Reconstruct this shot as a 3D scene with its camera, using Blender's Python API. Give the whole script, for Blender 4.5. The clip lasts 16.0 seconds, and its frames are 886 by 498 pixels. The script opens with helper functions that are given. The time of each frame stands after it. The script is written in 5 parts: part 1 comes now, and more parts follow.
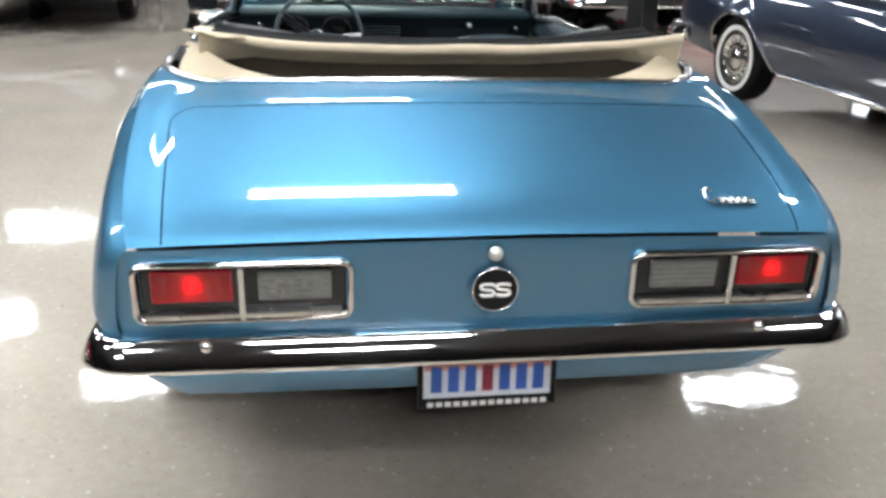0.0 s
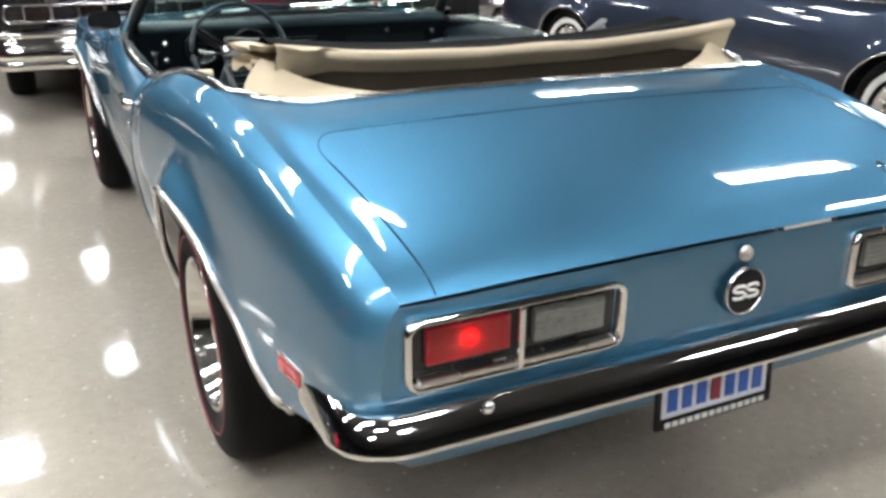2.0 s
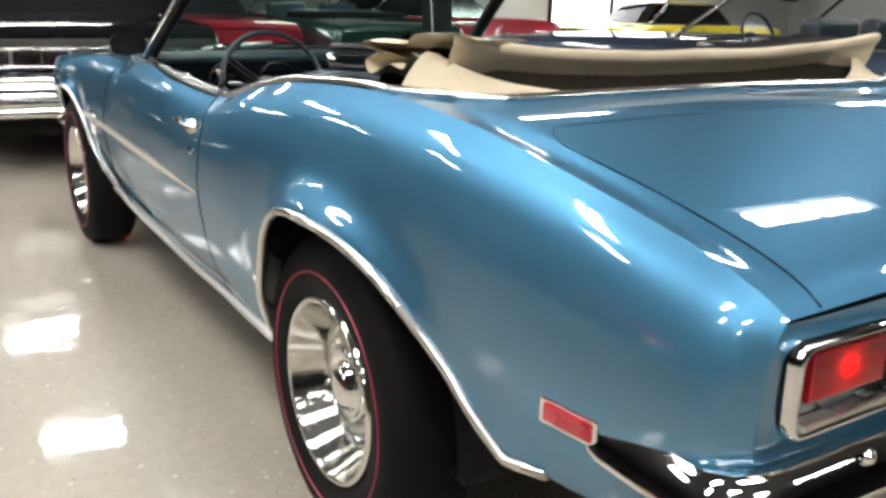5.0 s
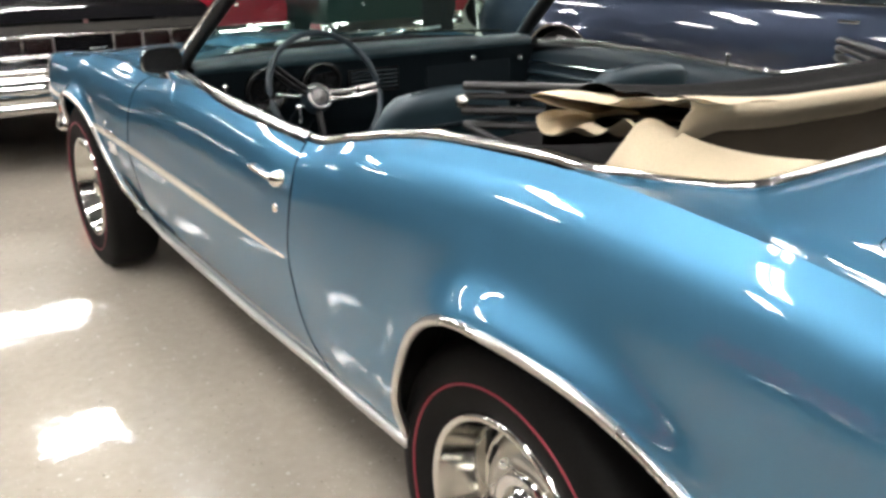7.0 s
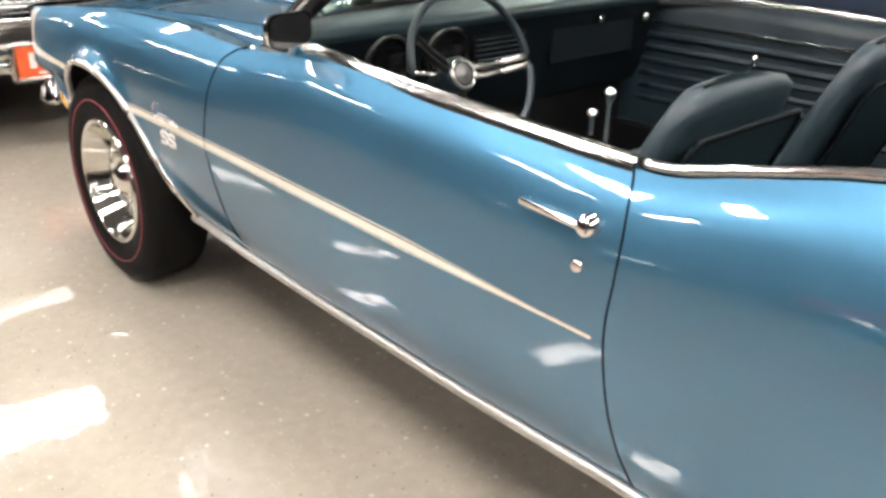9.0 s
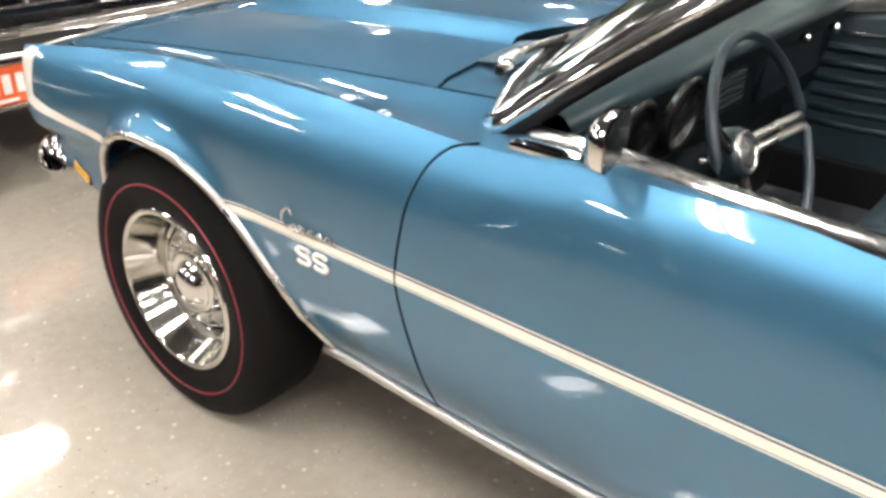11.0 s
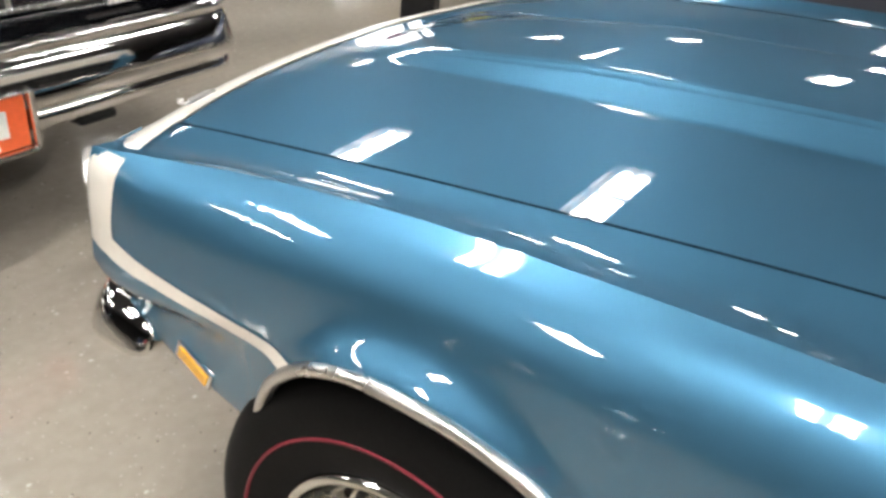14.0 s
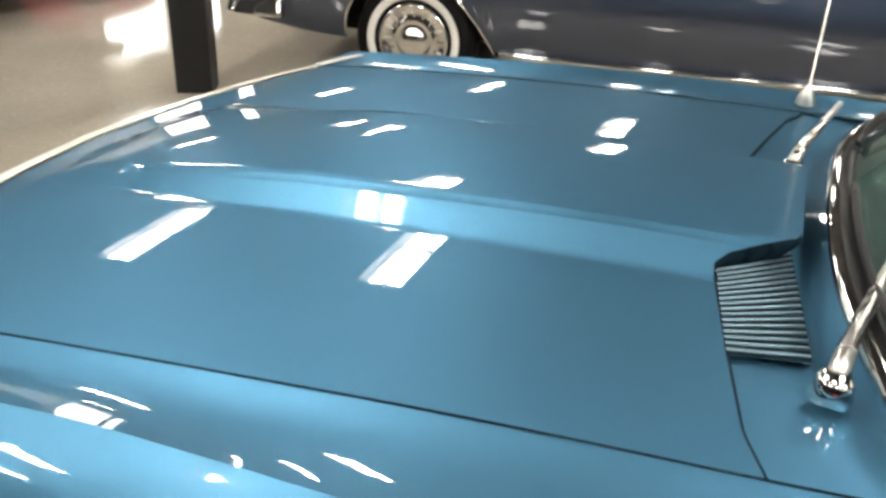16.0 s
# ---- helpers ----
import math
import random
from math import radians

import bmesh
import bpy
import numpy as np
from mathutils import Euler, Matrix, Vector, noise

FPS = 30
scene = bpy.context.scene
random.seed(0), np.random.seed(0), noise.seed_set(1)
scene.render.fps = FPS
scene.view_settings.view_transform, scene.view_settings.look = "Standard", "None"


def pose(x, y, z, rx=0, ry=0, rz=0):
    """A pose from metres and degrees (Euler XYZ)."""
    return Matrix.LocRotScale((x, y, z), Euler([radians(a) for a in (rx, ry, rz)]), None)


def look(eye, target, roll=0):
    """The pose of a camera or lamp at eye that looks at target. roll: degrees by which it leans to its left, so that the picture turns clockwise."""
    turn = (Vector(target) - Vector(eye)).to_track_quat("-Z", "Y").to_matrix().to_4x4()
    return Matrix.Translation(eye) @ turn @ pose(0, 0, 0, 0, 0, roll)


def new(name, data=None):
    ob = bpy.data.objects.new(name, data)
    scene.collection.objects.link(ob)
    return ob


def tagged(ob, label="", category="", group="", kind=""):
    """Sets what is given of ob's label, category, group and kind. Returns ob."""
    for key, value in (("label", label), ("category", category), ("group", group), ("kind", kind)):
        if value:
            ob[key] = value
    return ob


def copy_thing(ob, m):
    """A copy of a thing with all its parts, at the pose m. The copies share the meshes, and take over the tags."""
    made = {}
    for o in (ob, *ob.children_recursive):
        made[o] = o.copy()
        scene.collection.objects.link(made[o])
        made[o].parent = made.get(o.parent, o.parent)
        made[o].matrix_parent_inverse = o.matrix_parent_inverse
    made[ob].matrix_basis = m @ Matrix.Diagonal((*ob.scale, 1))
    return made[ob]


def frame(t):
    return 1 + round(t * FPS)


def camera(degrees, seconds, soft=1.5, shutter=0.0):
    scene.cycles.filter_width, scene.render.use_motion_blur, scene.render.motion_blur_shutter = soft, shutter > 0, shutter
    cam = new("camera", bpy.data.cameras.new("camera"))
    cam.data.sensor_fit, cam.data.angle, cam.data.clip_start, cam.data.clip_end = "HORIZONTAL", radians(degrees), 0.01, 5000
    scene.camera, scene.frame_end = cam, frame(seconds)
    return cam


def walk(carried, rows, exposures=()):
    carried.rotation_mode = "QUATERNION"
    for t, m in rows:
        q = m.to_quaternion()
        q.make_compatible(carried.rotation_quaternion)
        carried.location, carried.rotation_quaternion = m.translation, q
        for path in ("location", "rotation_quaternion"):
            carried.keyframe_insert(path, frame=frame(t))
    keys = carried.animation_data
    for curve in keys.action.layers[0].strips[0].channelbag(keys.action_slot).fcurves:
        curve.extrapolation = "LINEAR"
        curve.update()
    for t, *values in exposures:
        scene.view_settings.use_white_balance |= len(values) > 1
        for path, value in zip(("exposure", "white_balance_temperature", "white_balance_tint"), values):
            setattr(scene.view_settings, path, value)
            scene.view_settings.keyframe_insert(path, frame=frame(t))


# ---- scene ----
cam = camera(54.7, 16.0, soft=3.2)
PATH = [
    (0, (-0.349, -1.595, 1.453), (-0.07, 0.238, 0.705), 1.8),
    (0.5, (-0.571, -1.482, 1.46), (-0.153, 0.327, 0.716), 1.3),
    (1, (-0.792, -1.385, 1.44), (-0.2, 0.38, 0.708), 1.4),
    (1.5, (-1.057, -1.3, 1.426), (-0.296, 0.405, 0.709), 1.1),
    (2, (-1.195, -1.138, 1.391), (-0.374, 0.537, 0.67), 0.5),
    (2.5, (-1.291, -0.934, 1.283), (-0.434, 0.738, 0.598), 1.1),
    (3, (-1.391, -0.8, 1.143), (-0.485, 0.881, 0.55), 1.2),
    (3.2, (-1.437, -0.748, 1.089), (-0.492, 0.932, 0.556), 1.6),
    (5.3, (-1.571, -0.558, 1.218), (-0.542, 1.063, 0.656), 1.5),
    (5.5, (-1.543, -0.519, 1.254), (-0.523, 1.104, 0.685), 1.4),
    (6, (-1.483, -0.379, 1.351), (-0.497, 1.243, 0.723), 0.0),
    (6.5, (-1.561, -0.208, 1.344), (-0.543, 1.389, 0.701), -0.3),
    (7, (-1.666, 0.003, 1.336), (-0.596, 1.549, 0.654), -0.4),
    (7.5, (-1.696, 0.26, 1.33), (-0.598, 1.765, 0.602), -0.1),
    (8, (-1.767, 0.521, 1.329), (-0.638, 1.979, 0.555), -0.1),
    (8.5, (-1.861, 0.774, 1.32), (-0.67, 2.172, 0.529), 0.5),
    (8.7, (-1.872, 0.867, 1.315), (-0.666, 2.249, 0.518), 0.8),
    (10.8, (-1.908, 2.004, 1.375), (-0.524, 3.141, 0.486), 1.0),
    (11, (-1.872, 2.107, 1.394), (-0.498, 3.241, 0.483), 0.6),
    (11.5, (-1.824, 2.33, 1.401), (-0.447, 3.441, 0.467), 0.4),
    (12, (-1.823, 2.591, 1.418), (-0.416, 3.624, 0.443), 0.1),
    (12.5, (-1.779, 2.796, 1.405), (-0.358, 3.76, 0.379), 1.6),
    (13, (-1.674, 2.986, 1.404), (-0.274, 3.94, 0.34), 3.6),
    (13.5, (-1.585, 3.134, 1.4), (-0.197, 4.089, 0.322), 4.5),
    (14, (-1.533, 3.307, 1.365), (-0.072, 4.249, 0.377), 4.3),
    (14.5, (-1.509, 3.433, 1.403), (0.032, 4.294, 0.462), 3.7),
    (15, (-1.457, 3.428, 1.427), (0.15, 4.202, 0.521), 3.2),
    (15.5, (-1.405, 3.37, 1.445), (0.244, 4.067, 0.555), 2.6),
    (16, (-1.304, 3.226, 1.444), (0.365, 3.867, 0.546), 2.4),
]
TONE = [(0.0, -0.22, 5800, 10), (3.0, -0.42, 6000, 10), (5.5, -0.36, 6150, 10), (7.0, -0.30, 6280, 13), (8.5, -0.05, 6550, 15), (11.0, -0.03, 6450, 14),
        (12.5, -0.18, 6450, 13), (14.0, -0.38, 6300, 12), (16.0, -0.15, 6700, 10)]
walk(cam, [(t, look(e, g, r)) for t, e, g, r in PATH], TONE)

# ---- world, light, exposure ----
world = bpy.data.worlds.new("world")
scene.world = world
world.use_nodes = True
world.node_tree.nodes["Background"].inputs[0].default_value = (0.9, 0.95, 1.0, 1)
world.node_tree.nodes["Background"].inputs[1].default_value = 0.05

CEILING = 3.2            # metres
LAMP_POWER = 100.0        # emission of the fluorescent diffusers


# ---- materials ----
def material(name, colour, rough=0.5, metal=0.0, vary=0.12, scale=6.0, fine=60.0, bump=0.0, coat=0.0, spec=0.5,
             flake=0.0, rough_vary=0.1, emit=0.0, alpha=1.0, transmission=0.0):
    """A surface with variation at two scales."""
    m = bpy.data.materials.new(name)
    m.use_nodes = True
    nt = m.node_tree
    n, l = nt.nodes, nt.links
    b = n["Principled BSDF"]
    b.inputs["Roughness"].default_value = rough
    b.inputs["Metallic"].default_value = metal
    b.inputs["Coat Weight"].default_value = coat
    b.inputs["Coat Roughness"].default_value = 0.02
    b.inputs["Coat IOR"].default_value = 1.75
    b.inputs["Specular IOR Level"].default_value = spec
    b.inputs["Transmission Weight"].default_value = transmission
    b.inputs["Alpha"].default_value = alpha
    geo = n.new("ShaderNodeNewGeometry")
    big, small = n.new("ShaderNodeTexNoise"), n.new("ShaderNodeTexNoise")
    for tex, s in ((big, scale), (small, fine)):
        tex.inputs["Scale"].default_value = s
        tex.inputs["Detail"].default_value = 4
        l.new(geo.outputs["Position"], tex.inputs["Vector"])
    add = n.new("ShaderNodeMath")
    add.operation = "ADD"
    l.new(big.outputs["Fac"], add.inputs[0])
    l.new(small.outputs["Fac"], add.inputs[1])
    mr = n.new("ShaderNodeMapRange")
    mr.inputs["From Min"].default_value, mr.inputs["From Max"].default_value = 0.6, 1.4
    mr.inputs["To Min"].default_value, mr.inputs["To Max"].default_value = 1 - vary, 1 + vary
    l.new(add.outputs[0], mr.inputs["Value"])
    mul = n.new("ShaderNodeVectorMath")
    mul.operation = "SCALE"
    mul.inputs[0].default_value = colour
    l.new(mr.outputs[0], mul.inputs["Scale"])
    l.new(mul.outputs[0], b.inputs["Base Color"])
    rr = n.new("ShaderNodeMapRange")
    rr.inputs["From Min"].default_value, rr.inputs["From Max"].default_value = 0.3, 0.7
    rr.inputs["To Min"].default_value = max(0.0, rough * (1 - rough_vary))
    rr.inputs["To Max"].default_value = min(1.0, rough * (1 + rough_vary))
    l.new(big.outputs["Fac"], rr.inputs["Value"])
    l.new(rr.outputs[0], b.inputs["Roughness"])
    if bump:
        bp = n.new("ShaderNodeBump")
        bp.inputs["Strength"].default_value = bump
        bp.inputs["Distance"].default_value = 0.002
        l.new(small.outputs["Fac"], bp.inputs["Height"])
        l.new(bp.outputs[0], b.inputs["Normal"])
    if emit:
        b.inputs["Emission Color"].default_value = (*colour, 1)
        b.inputs["Emission Strength"].default_value = emit
    return m


def floor_material():
    """Glossy sealed concrete: warm grey with fine speckle, stains and a slightly wavy coat."""
    m = material("sealed_floor", (0.36, 0.32, 0.267), 0.06, vary=0.12, scale=1.6, fine=26, spec=0.8, rough_vary=0.35)
    n, l = m.node_tree.nodes, m.node_tree.links
    b = n["Principled BSDF"]
    geo = n.new("ShaderNodeNewGeometry")
    wave = n.new("ShaderNodeTexNoise")
    wave.inputs["Scale"].default_value, wave.inputs["Detail"].default_value = 11.0, 4
    l.new(geo.outputs["Position"], wave.inputs["Vector"])
    bp = n.new("ShaderNodeBump")
    bp.inputs["Strength"].default_value, bp.inputs["Distance"].default_value = 0.42, 0.0022
    l.new(wave.outputs["Fac"], bp.inputs["Height"])
    l.new(bp.outputs[0], b.inputs["Normal"])
    # pale and dark paint flakes scattered in the sealed coat: each cell of two fields draws whether it holds one
    old = b.inputs["Base Color"].links[0].from_socket
    for scale, lo, size, colour in ((30, 0.84, 0.17, (0.56, 0.52, 0.46, 1)), (52, 0.90, 0.14, (0.10, 0.09, 0.08, 1)), (70, 0.74, 0.22, (0.46, 0.42, 0.365, 1))):
        chip = n.new("ShaderNodeTexVoronoi")
        chip.inputs["Scale"].default_value = scale
        chip.inputs["Randomness"].default_value = 1.0
        l.new(geo.outputs["Position"], chip.inputs["Vector"])
        rgb = n.new("ShaderNodeSeparateColor")
        l.new(chip.outputs["Color"], rgb.inputs[0])
        gate, ragged, ramp, pick = n.new("ShaderNodeMath"), n.new("ShaderNodeMath"), n.new("ShaderNodeMapRange"), n.new("ShaderNodeMath")
        gate.operation, gate.inputs[1].default_value = "GREATER_THAN", lo
        l.new(rgb.outputs[0], gate.inputs[0])
        edge_noise = n.new("ShaderNodeTexNoise")
        edge_noise.inputs["Scale"].default_value = scale * 5
        l.new(geo.outputs["Position"], edge_noise.inputs["Vector"])
        ragged.operation, ragged.inputs[1].default_value = "MULTIPLY_ADD", 0.22
        l.new(edge_noise.outputs["Fac"], ragged.inputs[0])
        l.new(chip.outputs["Distance"], ragged.inputs[2])
        ramp.inputs["From Min"].default_value, ramp.inputs["From Max"].default_value = size + 0.08, size + 0.14
        ramp.inputs["To Min"].default_value, ramp.inputs["To Max"].default_value = 0.9, 0.0
        l.new(ragged.outputs[0], ramp.inputs["Value"])
        pick.operation = "MULTIPLY"
        l.new(ramp.outputs[0], pick.inputs[0])
        l.new(gate.outputs[0], pick.inputs[1])
        mix = n.new("ShaderNodeMix")
        mix.data_type = "RGBA"
        l.new(pick.outputs[0], mix.inputs["Factor"])
        l.new(old, mix.inputs[6])
        mix.inputs[7].default_value = colour
        old = mix.outputs[2]
    l.new(old, b.inputs["Base Color"])
    return m


def paint(name, colour, metal=0.55, rough=0.36, coat=1.0):
    """Car paint: metallic base under a clear coat, with fine flakes."""
    m = material(name, colour, rough, metal, vary=0.05, scale=3, fine=900, coat=coat, rough_vary=0.05)
    m.node_tree.nodes["Principled BSDF"].inputs["Specular Tint"].default_value = (0.55, 0.58, 0.62, 1)
    return m


def glass_material(name, colour, rough=0.0):
    m = bpy.data.materials.new(name)
    m.use_nodes = True
    n, l = m.node_tree.nodes, m.node_tree.links
    n.remove(n["Principled BSDF"])
    tr, gl, mx, lw = (n.new("ShaderNodeBsdfTransparent"), n.new("ShaderNodeBsdfGlossy"),
                      n.new("ShaderNodeMixShader"), n.new("ShaderNodeLayerWeight"))
    tr.inputs[0].default_value = (*colour, 1)
    gl.inputs["Roughness"].default_value = rough
    lw.inputs[0].default_value = 0.5
    pw, ma = n.new("ShaderNodeMath"), n.new("ShaderNodeMath")
    pw.operation, ma.operation = "POWER", "MULTIPLY_ADD"
    pw.inputs[1].default_value = 5.0
    ma.inputs[1].default_value, ma.inputs[2].default_value = 0.9, 0.07
    l.new(lw.outputs["Facing"], pw.inputs[0])
    l.new(pw.outputs[0], ma.inputs[0])
    l.new(ma.outputs[0], mx.inputs[0])
    l.new(tr.outputs[0], mx.inputs[1])
    l.new(gl.outputs[0], mx.inputs[2])
    l.new(mx.outputs[0], n["Material Output"].inputs[0])
    return m


def lens_material(name, colour):
    """Moulded plastic lens: half of the light goes straight through, half is scattered, with a glossy face."""
    m = glass_material(name, colour, 0.08)
    n, l = m.node_tree.nodes, m.node_tree.links
    clear, scatter, mx = n["Transparent BSDF"], n.new("ShaderNodeBsdfTranslucent"), n.new("ShaderNodeMixShader")
    scatter.inputs[0].default_value = (colour[0] * 0.8, colour[1] * 0.5, colour[2] * 0.6, 1)
    mx.inputs[0].default_value = 0.72
    to = clear.outputs[0].links[0].to_socket
    l.new(clear.outputs[0], mx.inputs[1])
    l.new(scatter.outputs[0], mx.inputs[2])
    l.new(mx.outputs[0], to)
    return m


BLUE = paint("blue_metallic_paint", (0.076, 0.218, 0.348), 0.95, 0.48)
NAVY = paint("slate_blue_paint", (0.036, 0.049, 0.082), 0.6, 0.35)
BLACKP = paint("black_paint", (0.004, 0.004, 0.005), 0.0, 0.08)
REDP = paint("red_paint", (0.33, 0.010, 0.026), 0.0, 0.3)
YELLOWP = paint("yellow_paint", (0.75, 0.6, 0.02), 0.0, 0.3)
DARKGREENP = paint("dark_green_paint", (0.01, 0.03, 0.025), 0.2, 0.3)
WHITEP = material("white_stripe_paint", (0.80, 0.76, 0.68), 0.3, vary=0.05, coat=0.8)
CREAM = material("cream_stripe", (0.80, 0.785, 0.69), 0.3, vary=0.05, coat=0.8)
PIN = material("dark_pinstripe", (0.03, 0.06, 0.09), 0.4)
CHROME = material("chrome", (0.78, 0.77, 0.75), 0.06, 1.0, vary=0.04, rough_vary=0.5)
HUBGREY = material("grey_hub", (0.16, 0.16, 0.155), 0.4, 0.6, vary=0.1)
RINGSTEEL = material("polished_ring", (0.66, 0.645, 0.60), 0.11, 1.0, vary=0.05)
BRUSHED = material("brushed_aluminium", (0.62, 0.60, 0.57), 0.5, 1.0, vary=0.08)
SATIN = material("satin_steel", (0.60, 0.58, 0.545), 0.28, 1.0, vary=0.06)
RUBBER = material("tyre_rubber", (0.0055, 0.0053, 0.0051), 0.65, vary=0.25, fine=150, bump=0.2, spec=0.10)
REDLINE = material("red_tyre_line", (0.20, 0.008, 0.022), 0.5)
WHITEWALL = material("whitewall", (0.72, 0.70, 0.66), 0.5)
BLACK = material("black_trim", (0.005, 0.005, 0.0052), 0.5, spec=0.25)
GAP = material("panel_gap", (0.007, 0.018, 0.027), 0.9, spec=0.05)
RAIL = material("satin_black_rail", (0.012, 0.0115, 0.011), 0.38, spec=0.35)
BELT = material("bright_belt_trim", (0.74, 0.73, 0.71), 0.17, 1.0, vary=0.05)
GLOSSBLACK = material("gloss_black", (0.01, 0.01, 0.01), 0.12)
VINYL = material("dark_blue_vinyl", (0.011, 0.021, 0.028), 0.4, vary=0.15, fine=220, bump=0.25)
SEATVINYL = material("blue_seat_vinyl", (0.020, 0.036, 0.045), 0.42, vary=0.15, fine=220, bump=0.25)
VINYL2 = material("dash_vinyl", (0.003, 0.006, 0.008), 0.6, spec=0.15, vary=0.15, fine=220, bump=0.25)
TEAL = material("dash_pad", (0.009, 0.022, 0.027), 0.35, vary=0.12, fine=220, bump=0.25)
CARPET = material("dark_carpet", (0.012, 0.016, 0.02), 0.95, vary=0.3, fine=300, bump=0.6)
TAN = material("tan_canvas", (0.50, 0.42, 0.295), 0.85, vary=0.12, scale=8, fine=320, bump=0.35)
# dark brown puts the shade under the tan edge into the lining's colour
SHADEBROWN = material("shaded_lining", (0.036, 0.028, 0.019), 0.9, vary=0.2, fine=300, bump=0.3, spec=0.2)
BLACKTOP = material("black_top_cloth", (0.0045, 0.0043, 0.0042), 0.9, vary=0.3, fine=250, bump=0.4, spec=0.12)
REDLENS = lens_material("red_lens", (0.80, 0.010, 0.020))
REFLECTOR = material("lamp_reflector", (0.34, 0.33, 0.32), 0.45, 0.3, vary=0.1)
BULB = material("lit_bulb", (1.0, 0.80, 0.62), 0.5, emit=13.0)
MARKERLENS = material("red_marker_lens", (0.33, 0.008, 0.02), 0.25, vary=0.3, fine=160, coat=0.5)
CLEARLENS = material("clear_ribbed_lens", (0.13, 0.13, 0.115), 0.2, vary=0.2, coat=1.0)
AMBER = material("amber_lens", (0.85, 0.42, 0.03), 0.2, vary=0.15, coat=1.0)
PLATEWHITE = material("plate_white", (0.72, 0.74, 0.8), 0.4)
PLATEBLUE = material("plate_blue", (0.03, 0.10, 0.42), 0.4)
PLATERED = material("plate_red", (0.22, 0.012, 0.03), 0.4)
PLATEPINK = material("plate_peach", (0.75, 0.35, 0.28), 0.4)
PLATEYELLOW = material("plate_yellow", (0.8, 0.6, 0.06), 0.4)
PLATEORANGE = material("plate_orange", (0.85, 0.14, 0.04), 0.45)
WHITE = material("white_marks", (0.8, 0.78, 0.74), 0.45)
GLASS = glass_material("green_tinted_glass", (0.62, 0.80, 0.72))
PALEGLASS = glass_material("clear_glass", (0.88, 0.93, 0.9))
LOUVRE = material("steel_louvre", (0.16, 0.24, 0.29), 0.45, 0.8, vary=0.1)
FLOOR = floor_material()
WALL = material("white_wall", (0.66, 0.65, 0.62), 0.7, vary=0.08, scale=1.2, fine=40, bump=0.1)
DARKWALL = material("dark_wall", (0.028, 0.027, 0.026), 0.7, vary=0.1, scale=1.2, fine=40, bump=0.1)
CEIL = material("ceiling_paint", (0.07, 0.07, 0.072), 0.8, vary=0.08, scale=2, fine=80, bump=0.2)
STEELBLACK = material("column_paint", (0.009, 0.009, 0.0095), 0.45, vary=0.35, spec=0.3)
LAMPWHITE = material("lamp_diffuser", (1.0, 0.97, 0.9), 0.5, emit=LAMP_POWER)
LAMPFRAME = material("lamp_frame", (0.08, 0.08, 0.08), 0.5)
DAYGLASS = material("daylit_window", (1.0, 0.99, 0.97), 0.5, emit=5.0)


# ---- mesh helpers ----
def pchip(xs, vs):
    """A smooth curve through the stations that does not overshoot."""
    xs, vs = np.array(xs, float), np.array(vs, float)
    h, d = np.diff(xs), np.diff(vs) / np.diff(xs)
    m = np.zeros(len(xs))
    for i in range(1, len(xs) - 1):
        if d[i - 1] * d[i] > 0:
            w1, w2 = 2 * h[i] + h[i - 1], h[i] + 2 * h[i - 1]
            m[i] = (w1 + w2) / (w1 / d[i - 1] + w2 / d[i])
    m[0], m[-1] = d[0], d[-1]

    def f(x):
        x = np.clip(np.asarray(x, float), xs[0], xs[-1])
        i = np.clip(np.searchsorted(xs, x, side="right") - 1, 0, len(h) - 1)
        t = (x - xs[i]) / h[i]
        return ((2 * t**3 - 3 * t**2 + 1) * vs[i] + (t**3 - 2 * t**2 + t) * h[i] * m[i]
                + (-2 * t**3 + 3 * t**2) * vs[i + 1] + (t**3 - t**2) * h[i] * m[i + 1])
    return f


def spline(points, n):
    """n points along a smooth curve through the points given."""
    p = np.array(points, float)
    s = np.concatenate([[0], np.cumsum(np.linalg.norm(np.diff(p, axis=0), axis=1))])
    u = np.linspace(0, s[-1], n)
    return np.stack([catmull(s, p[:, k], u) for k in range(p.shape[1])], 1)


def catmull(s, v, u):
    d = np.gradient(v, s)
    i = np.clip(np.searchsorted(s, u, side="right") - 1, 0, len(s) - 2)
    h = s[i + 1] - s[i]
    t = (u - s[i]) / h
    return ((2 * t**3 - 3 * t**2 + 1) * v[i] + (t**3 - 2 * t**2 + t) * h * d[i]
            + (-2 * t**3 + 3 * t**2) * v[i + 1] + (t**3 - t**2) * h * d[i + 1])


def mesh_object(name, verts, faces, mat, parent=None, label="", smooth=True, normals=None):
    me = bpy.data.meshes.new(name)
    me.from_pydata([tuple(map(float, v)) for v in verts], [], faces)
    me.materials.append(mat)
    if smooth:
        me.polygons.foreach_set("use_smooth", [True] * len(me.polygons))
    me.update()
    if normals is not None:
        me.normals_split_custom_set_from_vertices([tuple(map(float, v)) for v in normals])
    ob = new(name, me)
    if parent:
        ob.parent = parent
    return tagged(ob, label)


def part(name, bm, mat, parent=None, label="", smooth=False):
    me = bpy.data.meshes.new(name)
    bm.to_mesh(me)
    bm.free()
    me.materials.append(mat)
    if smooth:
        me.polygons.foreach_set("use_smooth", [True] * len(me.polygons))
    ob = new(name, me)
    if parent:
        ob.parent = parent
    return tagged(ob, label)


